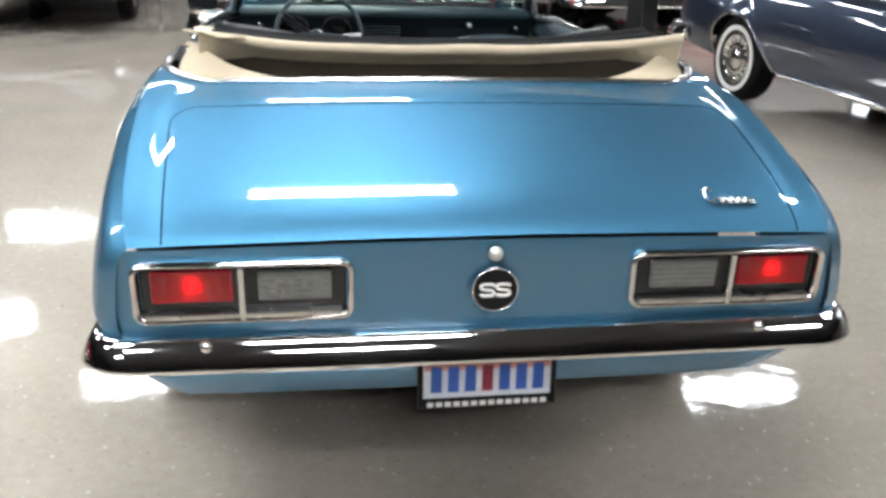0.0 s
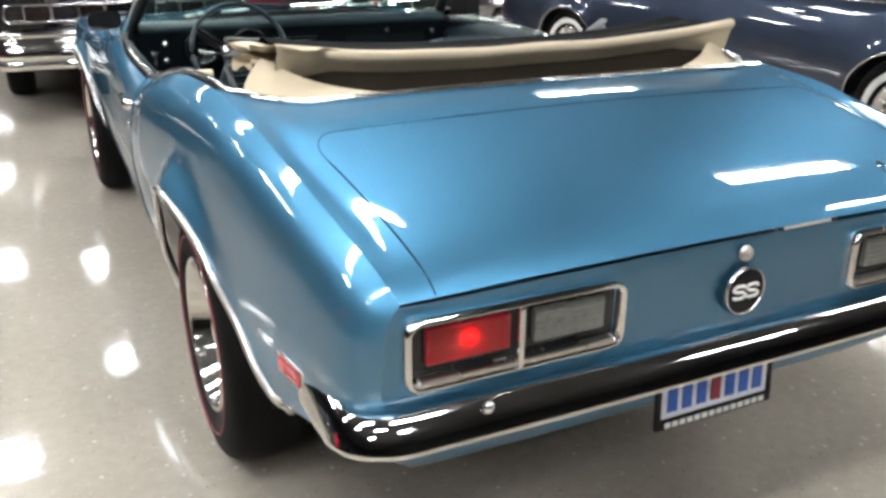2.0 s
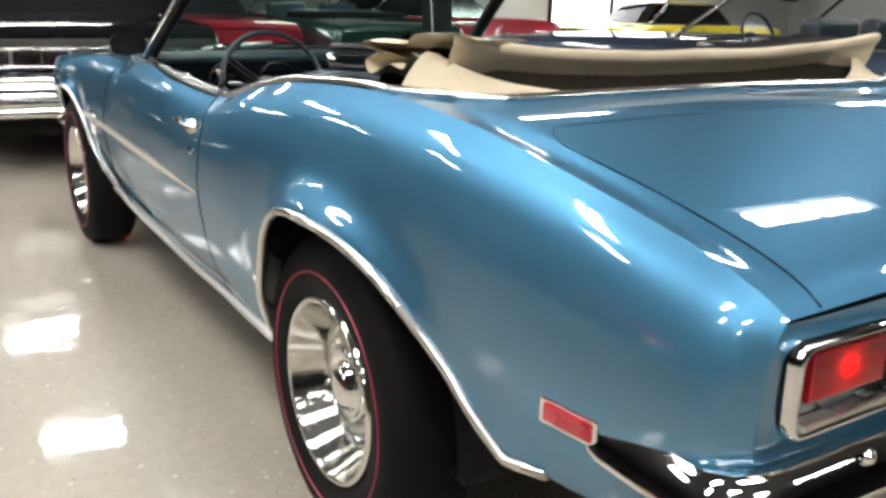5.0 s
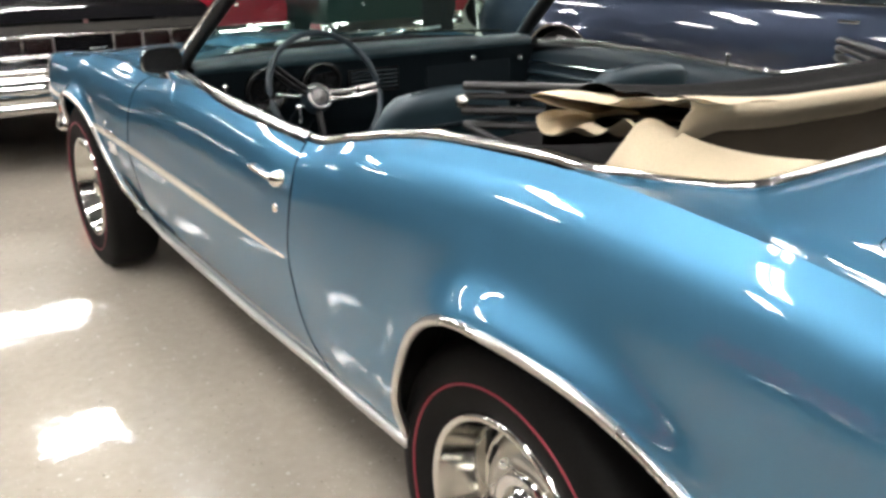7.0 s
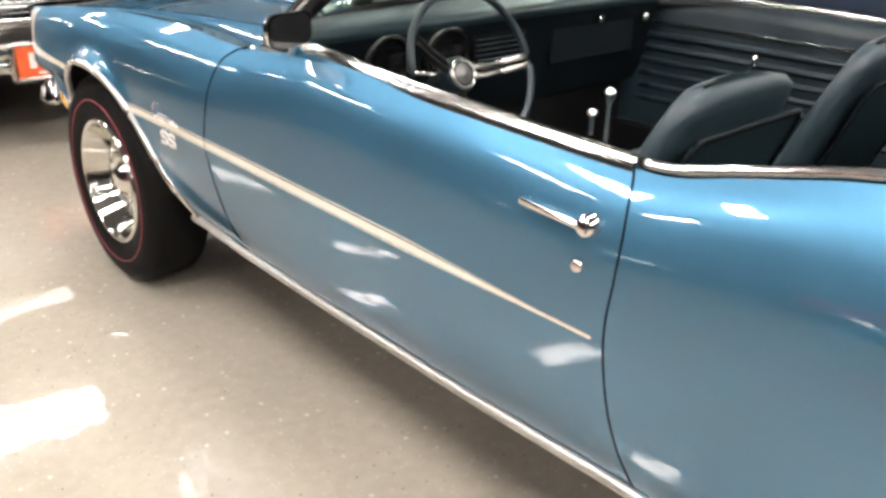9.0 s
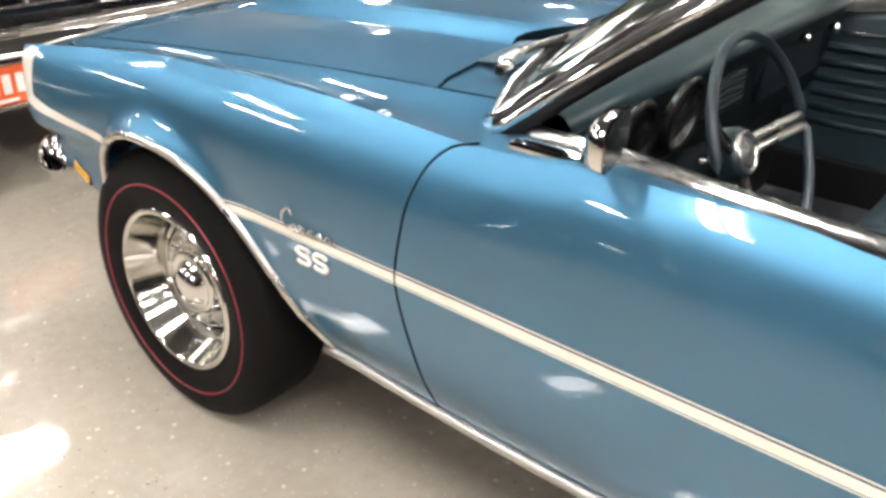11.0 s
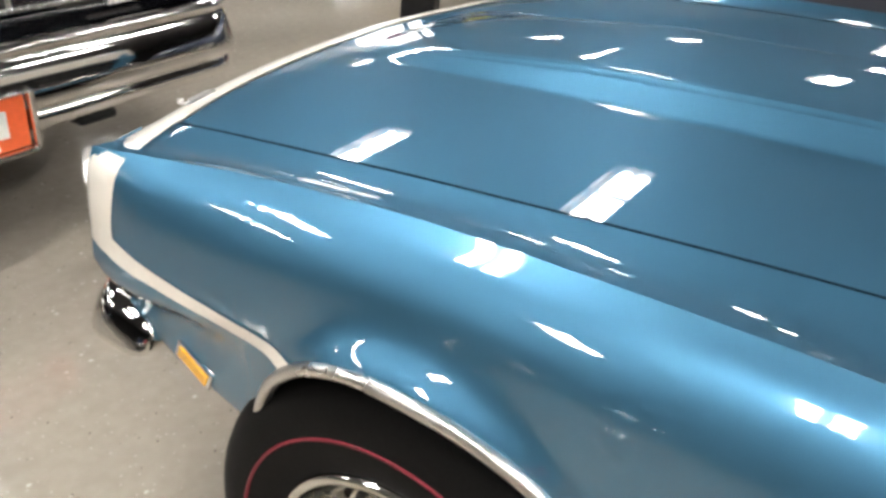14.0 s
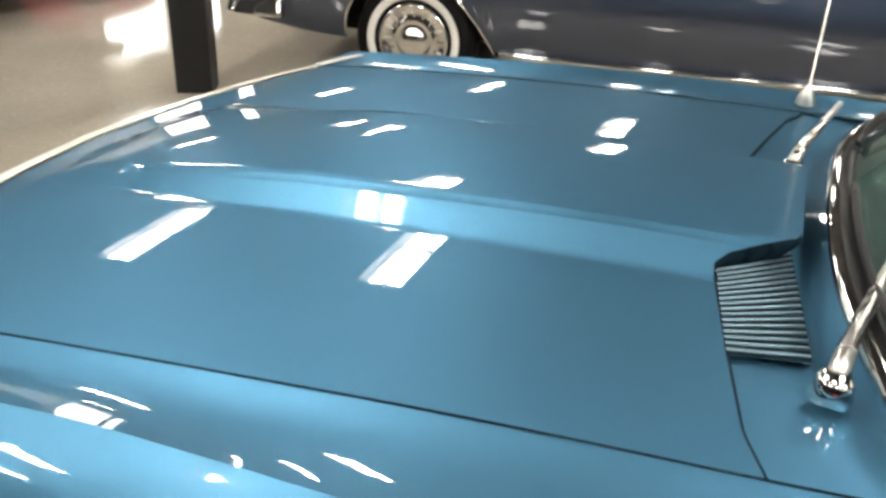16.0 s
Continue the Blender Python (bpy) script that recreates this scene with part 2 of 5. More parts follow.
def grid_faces(nu, nv, close_u=False, close_v=False, flip=False):
    out = []
    for i in range(nu if close_u else nu - 1):
        for j in range(nv if close_v else nv - 1):
            a, b = i * nv + j, ((i + 1) % nu) * nv + j
            c, d = ((i + 1) % nu) * nv + (j + 1) % nv, i * nv + (j + 1) % nv
            out.append((a, d, c, b) if flip else (a, b, c, d))
    return out


def grid_normals(g):
    """Vertex normals of a grid of points."""
    du, dv = np.gradient(g, axis=0), np.gradient(g, axis=1)
    n = np.cross(du, dv)
    return n / (np.linalg.norm(n, axis=2, keepdims=True) + 1e-12)


def panel(name, g, mat, parent, label="", n=None, flip=False):
    """A grid of points as one smooth panel; flip turns its faces."""
    if n is None:
        n = grid_normals(g)
    n = -n if flip else n
    return mesh_object(name, g.reshape(-1, 3), grid_faces(g.shape[0], g.shape[1], flip=flip), mat, parent, label, True, n.reshape(-1, 3))


def mirrored(g):
    return g * np.array([-1, 1, 1])


def tube(name, pts, r, mat, parent=None, label="", sides=8, closed=False, flat=1.0):
    """A round or flattened rod along the points."""
    p = np.array(pts, float)
    t = np.gradient(p, axis=0)
    if closed:
        t = np.roll(p, -1, 0) - np.roll(p, 1, 0)
    t /= np.linalg.norm(t, axis=1, keepdims=True) + 1e-12
    ref = np.array([0.0, 0, 1])
    if abs(t[:, 2]).mean() > 0.8:
        ref = np.array([1.0, 0, 0])
    a = np.cross(t, ref)
    a /= np.linalg.norm(a, axis=1, keepdims=True) + 1e-9
    b = np.cross(a, t)
    r = np.broadcast_to(np.asarray(r, float), (len(p),))
    ring = [p + (np.cos(k) * a * flat + np.sin(k) * b) * r[:, None] for k in np.linspace(0, 2 * math.pi, sides, endpoint=False)]
    g = np.stack(ring, 1)
    faces = grid_faces(len(p), sides, close_u=closed, close_v=True)
    if not closed:
        faces += [tuple(range(sides)), tuple(range((len(p) - 1) * sides, len(p) * sides))[::-1]]
    return mesh_object(name, g.reshape(-1, 3), faces, mat, parent, label)


def sweep(name, profile, path, mat, parent=None, label="", z0=0.0, taper=False):
    """A profile of (out, up) swept along a path of (x, y[, z]); out is to the path's right."""
    p = np.array([(*q, 0.0) if len(q) == 2 else q for q in path], float)
    t = np.gradient(p, axis=0)
    t[:, 2] = 0
    t /= np.linalg.norm(t, axis=1, keepdims=True)
    out = np.stack([t[:, 1], -t[:, 0], np.zeros(len(t))], 1)
    pr = np.array(profile, float)
    k = np.ones(len(p))
    if taper:
        k[:3] = (0.45, 0.8, 0.96)
        k[-3:] = (0.96, 0.8, 0.45)
    g = p[:, None, :] + out[:, None, :] * pr[None, :, :1] * k[:, None, None] + np.array([0, 0, 1.0]) * (pr[None, :, 1:] * k[:, None, None] + z0)
    nv = len(pr)
    faces = grid_faces(len(p), nv, close_v=True)
    faces += [tuple(range(nv)), tuple(range((len(p) - 1) * nv, len(p) * nv))[::-1]]
    return mesh_object(name, g.reshape(-1, 3), faces, mat, parent, label, smooth=True)


def lathe(name, profile, mat, parent=None, label="", steps=64, closed=False):
    """A profile of (radius, x) turned round the x axis."""
    g = np.array([[(d, r * math.cos(a), r * math.sin(a)) for r, d in profile] for a in np.linspace(0, 2 * math.pi, steps, endpoint=False)])
    return mesh_object(name, g.reshape(-1, 3), grid_faces(steps, len(profile), close_u=True, close_v=closed), mat, parent, label)


def box(name, size, at, mat, parent=None, label="", bevel=0.004, turn=None, seg=2):
    bm = bmesh.new()
    bmesh.ops.create_cube(bm, size=1)
    bmesh.ops.scale(bm, vec=size, verts=bm.verts)
    if bevel:
        bmesh.ops.bevel(bm, geom=bm.edges[:], offset=bevel, segments=seg, affect="EDGES", profile=0.6)
    if turn is not None:
        bmesh.ops.transform(bm, matrix=turn.to_4x4(), verts=bm.verts)
    bmesh.ops.translate(bm, vec=at, verts=bm.verts)
    return part(name, bm, mat, parent, label, smooth=bevel > 0.01)


def empty(name, label, category, group="", m=None):
    ob = new(name)
    if m is not None:
        ob.matrix_basis = m
    return tagged(ob, label, category, group)


def rounded_frame(name, cx, cz, w, h, r, thick, depth, y, mat, parent, label="", round_n=6):
    """A raised rounded rectangular ring facing -y."""
    def loop(w, h, r):
        pts = []
        for k, (sx, sz) in enumerate(((1, 1), (-1, 1), (-1, -1), (1, -1))):
            for a in np.linspace(0, math.pi / 2, round_n):
                a += k * math.pi / 2
                pts.append((cx + sx * (w / 2 - r) + r * math.cos(a), cz + sz * (h / 2 - r) + r * math.sin(a)))
        return np.array(pts)
    o, i = loop(w, h, r), loop(w - 2 * thick, h - 2 * thick, max(r - thick, 0.003))
    m = loop(w - thick, h - thick, max(r - thick / 2, 0.004))
    ring = np.stack([np.c_[o[:, 0], np.full(len(o), y + 0.01), o[:, 1]], np.c_[o[:, 0], np.full(len(o), y - depth * 0.6), o[:, 1]],
                     np.c_[m[:, 0], np.full(len(o), y - depth), m[:, 1]], np.c_[i[:, 0], np.full(len(o), y - depth * 0.5), i[:, 1]],
                     np.c_[i[:, 0], np.full(len(o), y + 0.03), i[:, 1]]], 1)
    return mesh_object(name, ring.reshape(-1, 3), grid_faces(len(o), 5, close_u=True), mat, parent, label)


# ---- setting ----
def plane_box(name, lo, hi, mat, label, bevel=0.0):
    size = [h - l for l, h in zip(lo, hi)]
    at = [(h + l) / 2 for l, h in zip(lo, hi)]
    ob = box(name, size, at, mat, None, label, bevel)
    return tagged(ob, label, kind="structure")


X0, X1, Y0, Y1 = -11.0, 18.0, -10.0, 14.0
Y2, XN = 24.0, 6.0       # the hall runs on past the windowed wall
plane_box("floor", (X0, Y0, -0.2), (X1, Y2, 0.0), FLOOR, "glossy sealed warm grey concrete showroom floor")
plane_box("ceiling", (X0, Y0, CEILING + 0.12), (X1, Y2, CEILING + 0.3), CEIL, "plain dark painted showroom ceiling")
plane_box("wall_north", (XN, Y1, 0), (X1, Y1 + 0.2, CEILING + 0.12), WALL, "white painted end wall")
plane_box("wall_return", (XN, Y1 + 0.2, 0), (XN + 0.2, Y2, CEILING + 0.12), WALL, "white painted return wall")
plane_box("wall_far", (X0, Y2, 0), (X1, Y2 + 0.2, CEILING + 0.3), DARKWALL, "dark painted far wall")
plane_box("wall_south", (X0, Y0 - 0.2, 0), (X1, Y0, CEILING + 0.3), DARKWALL, "dark painted end wall")
plane_box("wall_west", (X0 - 0.2, Y0, 0), (X0, Y2, CEILING + 0.3), DARKWALL, "dark painted side wall")
plane_box("wall_east", (X1, Y0, 0), (X1 + 0.2, Y2, CEILING + 0.3), WALL, "white painted side wall")

# ---- car bodies ----
class Shell:
    """The outer skin of a car, half of it, from curves along its length (y forward, x outward)."""

    def __init__(self, ys, W, zw, Xs, Zs, xr, zr, arches=(), tuck=0.35, shoulder=((0.12, 0.34), (0.36, 0.62), (0.68, 0.88)), lip=(0.034, 0.034), reach=(0.058, 0.058), nose=99.0):
        self.W, self.zw, self.Xs, self.Zs = (pchip(ys, v) for v in (W, zw, Xs, Zs))
        self.xr, self.zr = pchip(ys, xr), pchip(ys, zr)
        self.arches, self.tuck, self.shoulder, self.lip, self.reach, self.nose = arches, tuck, shoulder, lip, reach, nose

    def profile(self, y, n=80):
        """The section's points from the sill up to the shoulder."""
        W, zw, X, Z, xr, zr = (float(f(y)) for f in (self.W, self.zw, self.Xs, self.Zs, self.xr, self.zr))
        hz, hx = Z - zw, W - X
        pts = [(xr, zr), (xr + 0.62 * (W - xr), zr + self.tuck * (zw - zr)), (W - 0.006 - 0.035 * min(1.0, max(0.0, y - self.nose) / 0.25), zr + 0.78 * (zw - zr)), (W, zw),
               *((W - a * hx, zw + b * hz) for a, b in self.shoulder), (X, Z)]
        return spline(pts, n)

    def arch_z(self, y):
        """The height of the wheel opening's edge at y, or nothing."""
        for c, top, fwd, back, low in self.arches:
            u = (y - c) / fwd if y > c else (c - y) / back
            if u < 1:
                k = (1 - u ** 2.2) ** 0.5 if y > c else (1 - u ** 2.3) ** 0.93
                return low + (top - low) * k
        return None

    def bottom(self, y):
        a = self.arch_z(y)
        z = float(self.zr(y))
        return max(z, a) if a else z

    def side_x(self, y, z):
        p = self.profile(y)
        return float(np.interp(z, p[:, 1], p[:, 0])) + self.flare(y, z)

    def flare(self, y, z):
        """The flared eyebrow round a wheel opening: widest at the lip, falling off over a hand's width."""
        best = 0.0
        for (c, top, fwd, back, low), lip, reach in zip(self.arches, self.lip, self.reach):
            u, k = abs(y - c) / (fwd if y > c else back), (z - low) / (top - low)
            if k <= 0 or u > 2.2 or k > 2.2:
                continue
            p, q = (2.2, 2.0) if y > c else (2.3, 1 / 0.93)
            a, b = 0.6, 3.2
            for _ in range(14):
                m = (a + b) / 2
                if (u / m) ** p + (k / m) ** q > 1:
                    a = m
                else:
                    b = m
            d = math.hypot(y - c, z - low) * (1 - 1 / max(a, 0.9))
            fade = min(1.0, k / 0.35) * (0.42 + 0.58 * math.exp(-(u / 0.6) ** 2) if y > c else 0.14 + 0.86 * math.exp(-(u / 0.42) ** 2)) * (1 - 0.5 * min(1.0, max(0.0, y - c - 0.10) / 0.15))
            best = max(best, lip * fade * math.exp(-(max(d, 0) / reach) ** 2))
        return best

    def columns(self, y0, y1, step=0.02):
        ys = set(np.round(np.arange(y0, y1 + 1e-6, step), 4)) | {y0, y1}
        for c, top, fwd, back, low in self.arches:
            for e, s in ((c + fwd, -1), (c - back, 1)):
                for k in (0, 0.0005, 0.002, 0.005, 0.01, 0.015, 0.03):
                    ys.add(round(e + s * k, 5))
        return sorted(y for y in ys if y0 - 1e-9 <= y <= y1 + 1e-9)

    def side(self, y0, y1, nv=44, step=0.02):
        g = []
        for y in self.columns(y0, y1, step):
            p = self.profile(y)
            zb = self.bottom(y)
            zs = p[:, 1]
            keep = p[zs > zb + 1e-4]
            p2 = np.vstack([[np.interp(zb, zs, p[:, 0]), zb], keep])
            s = np.concatenate([[0], np.cumsum(np.linalg.norm(np.diff(p2, axis=0), axis=1))])
            u = np.linspace(0, s[-1], nv)
            x, z = np.interp(u, s, p2[:, 0]), np.interp(u, s, p2[:, 1])
            g.append([(xx + self.flare(y, zz), y, zz) for xx, zz in zip(x, z)])
        return np.array(g)

    def edge(self, y0, y1, off=0.0, dz=0.0, step=0.01):
        """Points along the lower edge, wheel openings and all."""
        return [(self.side_x(y, self.bottom(y)) + off, y, self.bottom(y) + dz) for y in self.columns(y0, y1, step)]


def split_panels(shell, cuts, names, mat, parent, labels, nv=44, step=0.02):
    """The two sides as panels cut at the given y, with one flow of normals over the cuts."""
    ys = shell.columns(cuts[0], cuts[-1], step)
    for c in cuts[1:-1]:
        if c not in ys:
            ys.append(c)
    ys = sorted(ys)
    shell_columns = shell.columns
    shell.columns = lambda *a: ys
    g = shell.side(cuts[0], cuts[-1], nv)
    shell.columns = shell_columns
    n = grid_normals(g)
    ya = np.array(ys)
    made = []
    for name, label, lo, hi in zip(names, labels, cuts[:-1], cuts[1:]):
        i = np.where((ya >= lo - 1e-9) & (ya <= hi + 1e-9))[0]
        a, b = i[0], i[-1] + 1
        made.append((panel(name, mirrored(g[a:b]), mat, parent, label, -mirrored(n[a:b]), flip=True),
                     panel(name, g[a:b], mat, parent, label, n[a:b], flip=False)))
    return made


def both(fn):
    """Call fn for the left and the right side, s being the sign of x."""
    return [fn(-1), fn(1)]


def mark_shape(name, strokes, r, m, mat, parent, label=""):
    """Strokes of a badge, as one mesh of flat rods laid out in a plane by m."""
    vs, fs = [], []
    for st in strokes:
        p = spline([(*q, 0.0) for q in st], max(8, len(st) * 5))
        p = np.array([m @ Vector(q) for q in p])
        nrm = np.array(m.to_3x3() @ Vector((0, 0, 1)))
        t = np.gradient(p, axis=0)
        t /= np.linalg.norm(t, axis=1, keepdims=True) + 1e-12
        a = np.cross(t, nrm)
        ring = np.stack([p - a * r, p - a * r * 0.8 + nrm * r * 0.9, p + a * r * 0.8 + nrm * r * 0.9, p + a * r], 1)
        o = len(vs)
        vs += list(ring.reshape(-1, 3))
        fs += [tuple(i + o for i in f) for f in grid_faces(len(p), 4, close_v=True)]
        fs += [tuple(o + i for i in range(4)), tuple(o + (len(p) - 1) * 4 + i for i in (3, 2, 1, 0))]
    return mesh_object(name, vs, fs, mat, parent, label)


S_STROKE = [(0.42, 0.36), (0.3, 0.5), (0.0, 0.52), (-0.3, 0.5), (-0.42, 0.3), (-0.3, 0.08), (0.0, 0.0), (0.3, -0.08), (0.42, -0.3),
            (0.3, -0.5), (0.0, -0.52), (-0.3, -0.5), (-0.42, -0.36)]
# a tall open loop with a row of low waves and an underline
SCRIPT = [[(0.25, 0.42), (0.16, 0.6), (0.05, 0.45), (0.0, 0.15), (0.08, 0.0), (0.2, 0.08)] + [(0.26 + 0.042 * k, 0.10 + 0.085 * math.sin(0.5 + 1.35 * k)) for k in range(24)],
          [(0.1, -0.06), (0.5, -0.05), (1.28, -0.03)]]


def wheel(parent, at, side, style, radius=0.335, width=0.205, rim=0.205):
    """A road wheel as a part of its car: tyre, rim, disc and cap; side is the sign of x."""
    hub = new("wheel")
    hub.parent = parent
    hub.location = at
    hub.rotation_euler = (0, 0, 0) if side > 0 else (0, 0, math.pi)
    w, R = width / 2, radius
    tyre = [(rim - 0.012, -w * 0.8), (rim + 0.02, -w), (R - 0.055, -w * 1.06), (R - 0.012, -w * 0.86), (R - 0.003, -w * 0.72), (R, -w * 0.3), (R, w * 0.3),
            (R - 0.003, w * 0.72), (R - 0.012, w * 0.86), (R - 0.03, w * 0.98), (R - 0.06, w * 1.06), (rim + 0.045, w * 1.03), (rim + 0.012, w * 0.95), (rim - 0.008, w * 0.86), (rim - 0.012, w * 0.7)]
    lathe("tyre", tyre, RUBBER, hub, "black rubber tyre", steps=72)
    if style == "rally":
        rl = radius * 0.775
        lathe("red_line", [(rl - 0.0028, w * 1.03), (rl - 0.0018, w * 1.068), (rl + 0.0018, w * 1.070), (rl + 0.0028, w * 1.03)], REDLINE, hub, "thin red ring")
        lathe("trim_ring", [(rim + 0.004, w * 0.86), (rim + 0.003, w * 0.98), (rim - 0.003, w * 1.01), (rim - 0.010, w * 1.0), (rim - 0.0125, w * 0.955), (rim - 0.0135, w * 0.93), (rim - 0.0145, w * 0.90), (rim - 0.033, w * 0.5), (rim - 0.050, w * 0.13), (rim - 0.051, w * 0.10), (rim - 0.0525, w * 0.08), (rim - 0.062, w * 0.06)],
              RINGSTEEL, hub, "polished deep trim ring")
        lathe("wheel_disc", [(rim - 0.055, -w * 0.02), (0.145, w * 0.02), (0.136, w * 0.10), (0.124, w * 0.28), (0.112, w * 0.38), (0.100, w * 0.40), (0.094, w * 0.36), (0.09, w * 0.28), (0.0, w * 0.26)], SATIN, hub, "silver slotted steel disc")
        lathe("center_cap", [(0.088, w * 0.3), (0.085, w * 0.42), (0.078, w * 0.48), (0.070, w * 0.47), (0.062, w * 0.42), (0.055, w * 0.45), (0.046, w * 0.62), (0.036, w * 0.70), (0.016, w * 0.74), (0, w * 0.75)],
              CHROME, hub, "chrome center cap")
        for k in range(5):
            a = k * 2 * math.pi / 5 + 0.3
            b = box("slot", (0.012, 0.052, 0.017), (0, 0, 0), BLACK, hub, "dark vent slot", 0.006)
            b.location = (w * 0.08, 0.14 * math.cos(a), 0.14 * math.sin(a))
            b.rotation_euler = (a + math.pi / 2, 0, 0)
        for k in range(5):
            a = k * 2 * math.pi / 5 + 0.9
            nut = lathe("lug_nut", [(0.011, 0), (0.011, 0.018), (0.007, 0.024), (0, 0.025)], CHROME, hub, steps=10)
            nut.location = (w * 0.3, 0.10 * math.cos(a), 0.10 * math.sin(a))
    else:
        if style == "whitewall":
            lathe("whitewall_band", [(0.225, w * 1.0), (0.228, w * 1.055), (0.262, w * 1.07), (0.266, w * 1.05)], WHITEWALL, hub, "white sidewall band")
        lathe("hubcap", [(rim - 0.002, w * 0.84), (rim - 0.006, w * 0.98), (rim - 0.02, w * 1.0), (rim - 0.035, w * 0.86), (0.13, w * 0.8), (0.115, w * 0.9), (0.1, w * 0.88), (0.07, w * 0.8),
                         (0.055, w * 0.95), (0.03, w * 1.06), (0, w * 1.08)], CHROME if style == "whitewall" else SATIN, hub, "polished full wheel cover", steps=48)
        if style == "whitewall":
            for k in range(16):
                a = k * 2 * math.pi / 16
                f = box("fin", (0.012, 0.05, 0.007), (0, 0, 0), SATIN, hub, "", 0.002)
                f.location = (w * 0.86, 0.152 * math.cos(a), 0.152 * math.sin(a))
                f.rotation_euler = (a, 0, 0)
    return hub


def wheel_well(parent, c, half, reach, height):
    """A dark inner liner of a wheel opening, round above the wheel."""
    a = np.linspace(0.0, math.pi, 22)
    g = np.array([[(x, c + reach * math.cos(t), 0.34 + height * math.sin(t)) for x in (half, half * 0.45)] for t in a])
    panel("wheel_liner", g, BLACK, parent, "black inner wheel housing")
    panel("wheel_liner", mirrored(g), BLACK, parent, "black inner wheel housing")


# ---- the blue convertible ----
car = empty("convertible_car", "metallic blue classic convertible, top folded down, white nose band", "car")
YS = [-0.015, 0.0, 0.035, 0.12, 0.35, 0.60, 0.90, 1.25, 1.42, 1.56, 1.70, 2.2, 2.6, 2.95, 3.3, 3.75, 4.05, 4.22, 4.32, 4.37]
body = Shell(
    YS,
    W=[0.752, 0.784, 0.806, 0.824, 0.852, 0.874, 0.888, 0.904, 0.913, 0.917, 0.917, 0.912, 0.907, 0.902, 0.899, 0.896, 0.903, 0.903, 0.890, 0.874],
    zw=[0.66, 0.66, 0.66, 0.655, 0.65, 0.65, 0.66, 0.665, 0.665, 0.665, 0.66, 0.63, 0.625, 0.645, 0.695, 0.745, 0.705, 0.67, 0.652, 0.65],
    Xs=[0.718, 0.724, 0.732, 0.745, 0.768, 0.782, 0.785, 0.795, 0.81, 0.825, 0.835, 0.843, 0.84, 0.82, 0.80, 0.80, 0.815, 0.836, 0.849, 0.852],
    Zs=[0.825, 0.838, 0.858, 0.888, 0.943, 0.985, 1.003, 0.99, 0.968, 0.938, 0.91, 0.927, 0.934, 0.908, 0.912, 0.90, 0.878, 0.860, 0.849, 0.842],
    xr=[0.70, 0.73, 0.755, 0.785, 0.825, 0.83, 0.83, 0.855, 0.85, 0.845, 0.835, 0.825, 0.82, 0.815, 0.80, 0.80, 0.785, 0.755, 0.725, 0.70],
    zr=[0.575, 0.57, 0.555, 0.525, 0.482, 0.44, 0.36, 0.355, 0.350, 0.345, 0.338, 0.324, 0.324, 0.326, 0.328, 0.33, 0.38, 0.43, 0.46, 0.47],
    arches=[(0.98, 0.752, 0.308, 0.70, 0.362), (3.757, 0.748, 0.30, 0.49, 0.31)], shoulder=((0.06, 0.34), (0.22, 0.64), (0.52, 0.87)), lip=(0.044, 0.034), reach=(0.054, 0.032), nose=3.93)
panels = split_panels(body, [-0.015, 1.70, 3.01, 4.37], ["quarter_panel", "door", "front_fender"], BLUE, car,
                      ["blue rear quarter panel", "blue door", "blue front fender"])
left_door = panels[1][0]

# rear deck and trunk lid
well_y = 0.71


def deck_z(x, y, edge_x):
    """The crowned top between the fenders or quarters."""
    dip = 0.009 * min(1, max(0, y + 0.015) / 0.2) * math.exp(-((abs(x) - edge_x + 0.045) / 0.028) ** 2) * max(0, min(1, (0.72 - y) / 0.2))
    return float(body.Zs(y)) + (0.010 - 0.002 * min(1, max(0, y + 0.015) / 0.4)) * (1 - min(1, abs(x) / edge_x) ** 2) - dip


def well_edge(x):
    """The rear rim of the well for the folded top: straight, with rounded corners that run forward."""
    k = max(0.0, (abs(x) - 0.56) / 0.17)
    return well_y + 0.22 * k ** 2.4


ys_deck = np.concatenate([[-0.015, -0.01, 0.0, 0.012], np.linspace(0.024, 0.53, 24)])
dg = np.array([[(u * float(body.Xs(y)), y, deck_z(u * float(body.Xs(y)), y, float(body.Xs(y)))) for u in np.linspace(-1, 1, 141)] for y in ys_deck])
fg = []
for t in np.linspace(0, 1, 14):
    row = []
    for u in np.linspace(-1, 1, 141):
        y = 0.53 + t * (well_edge(u * 0.735) - 0.53)
        X = float(body.Xs(y))
        row.append((u * X, y, deck_z(u * X, y, X)))
    fg.append(row)
fg = np.array(fg)
allg = np.concatenate([dg, fg[1:]])
alln = -grid_normals(allg)
k = len(ys_deck)
panel("trunk_lid", allg[:k], BLUE, car, "blue trunk lid", -alln[:k], flip=True)
panel("deck_filler", allg[k - 1:], BLUE, car, "blue deck panel behind the cockpit", -alln[k - 1:], flip=True)


def on_deck(x, y):
    X = float(body.Xs(y))
    return (x, y, deck_z(x, y, X) + 0.0005)


seam = [on_deck(-0.655 - 0.042 * t, -0.012 + 0.485 * t) for t in np.linspace(0, 0.9, 20)]
seam += [on_deck(-0.693 + 0.06 * (1 - math.cos(a)), 0.428 + 0.092 * math.sin(a)) for a in np.linspace(0.1, math.pi / 2, 8)]
seam += [on_deck(x, 0.52 + 0.012 * (1 - (x / 0.63) ** 2)) for x in np.linspace(-0.60, 0.60, 30)]
seam += [(-q[0], q[1], q[2]) for q in seam[:28]][::-1]
seam_r = np.array([0.0016 if q[1] < 0.40 else 0.0009 for q in seam])
tube("trunk_seam", seam, seam_r, GAP, car, "dark gap round the trunk lid")

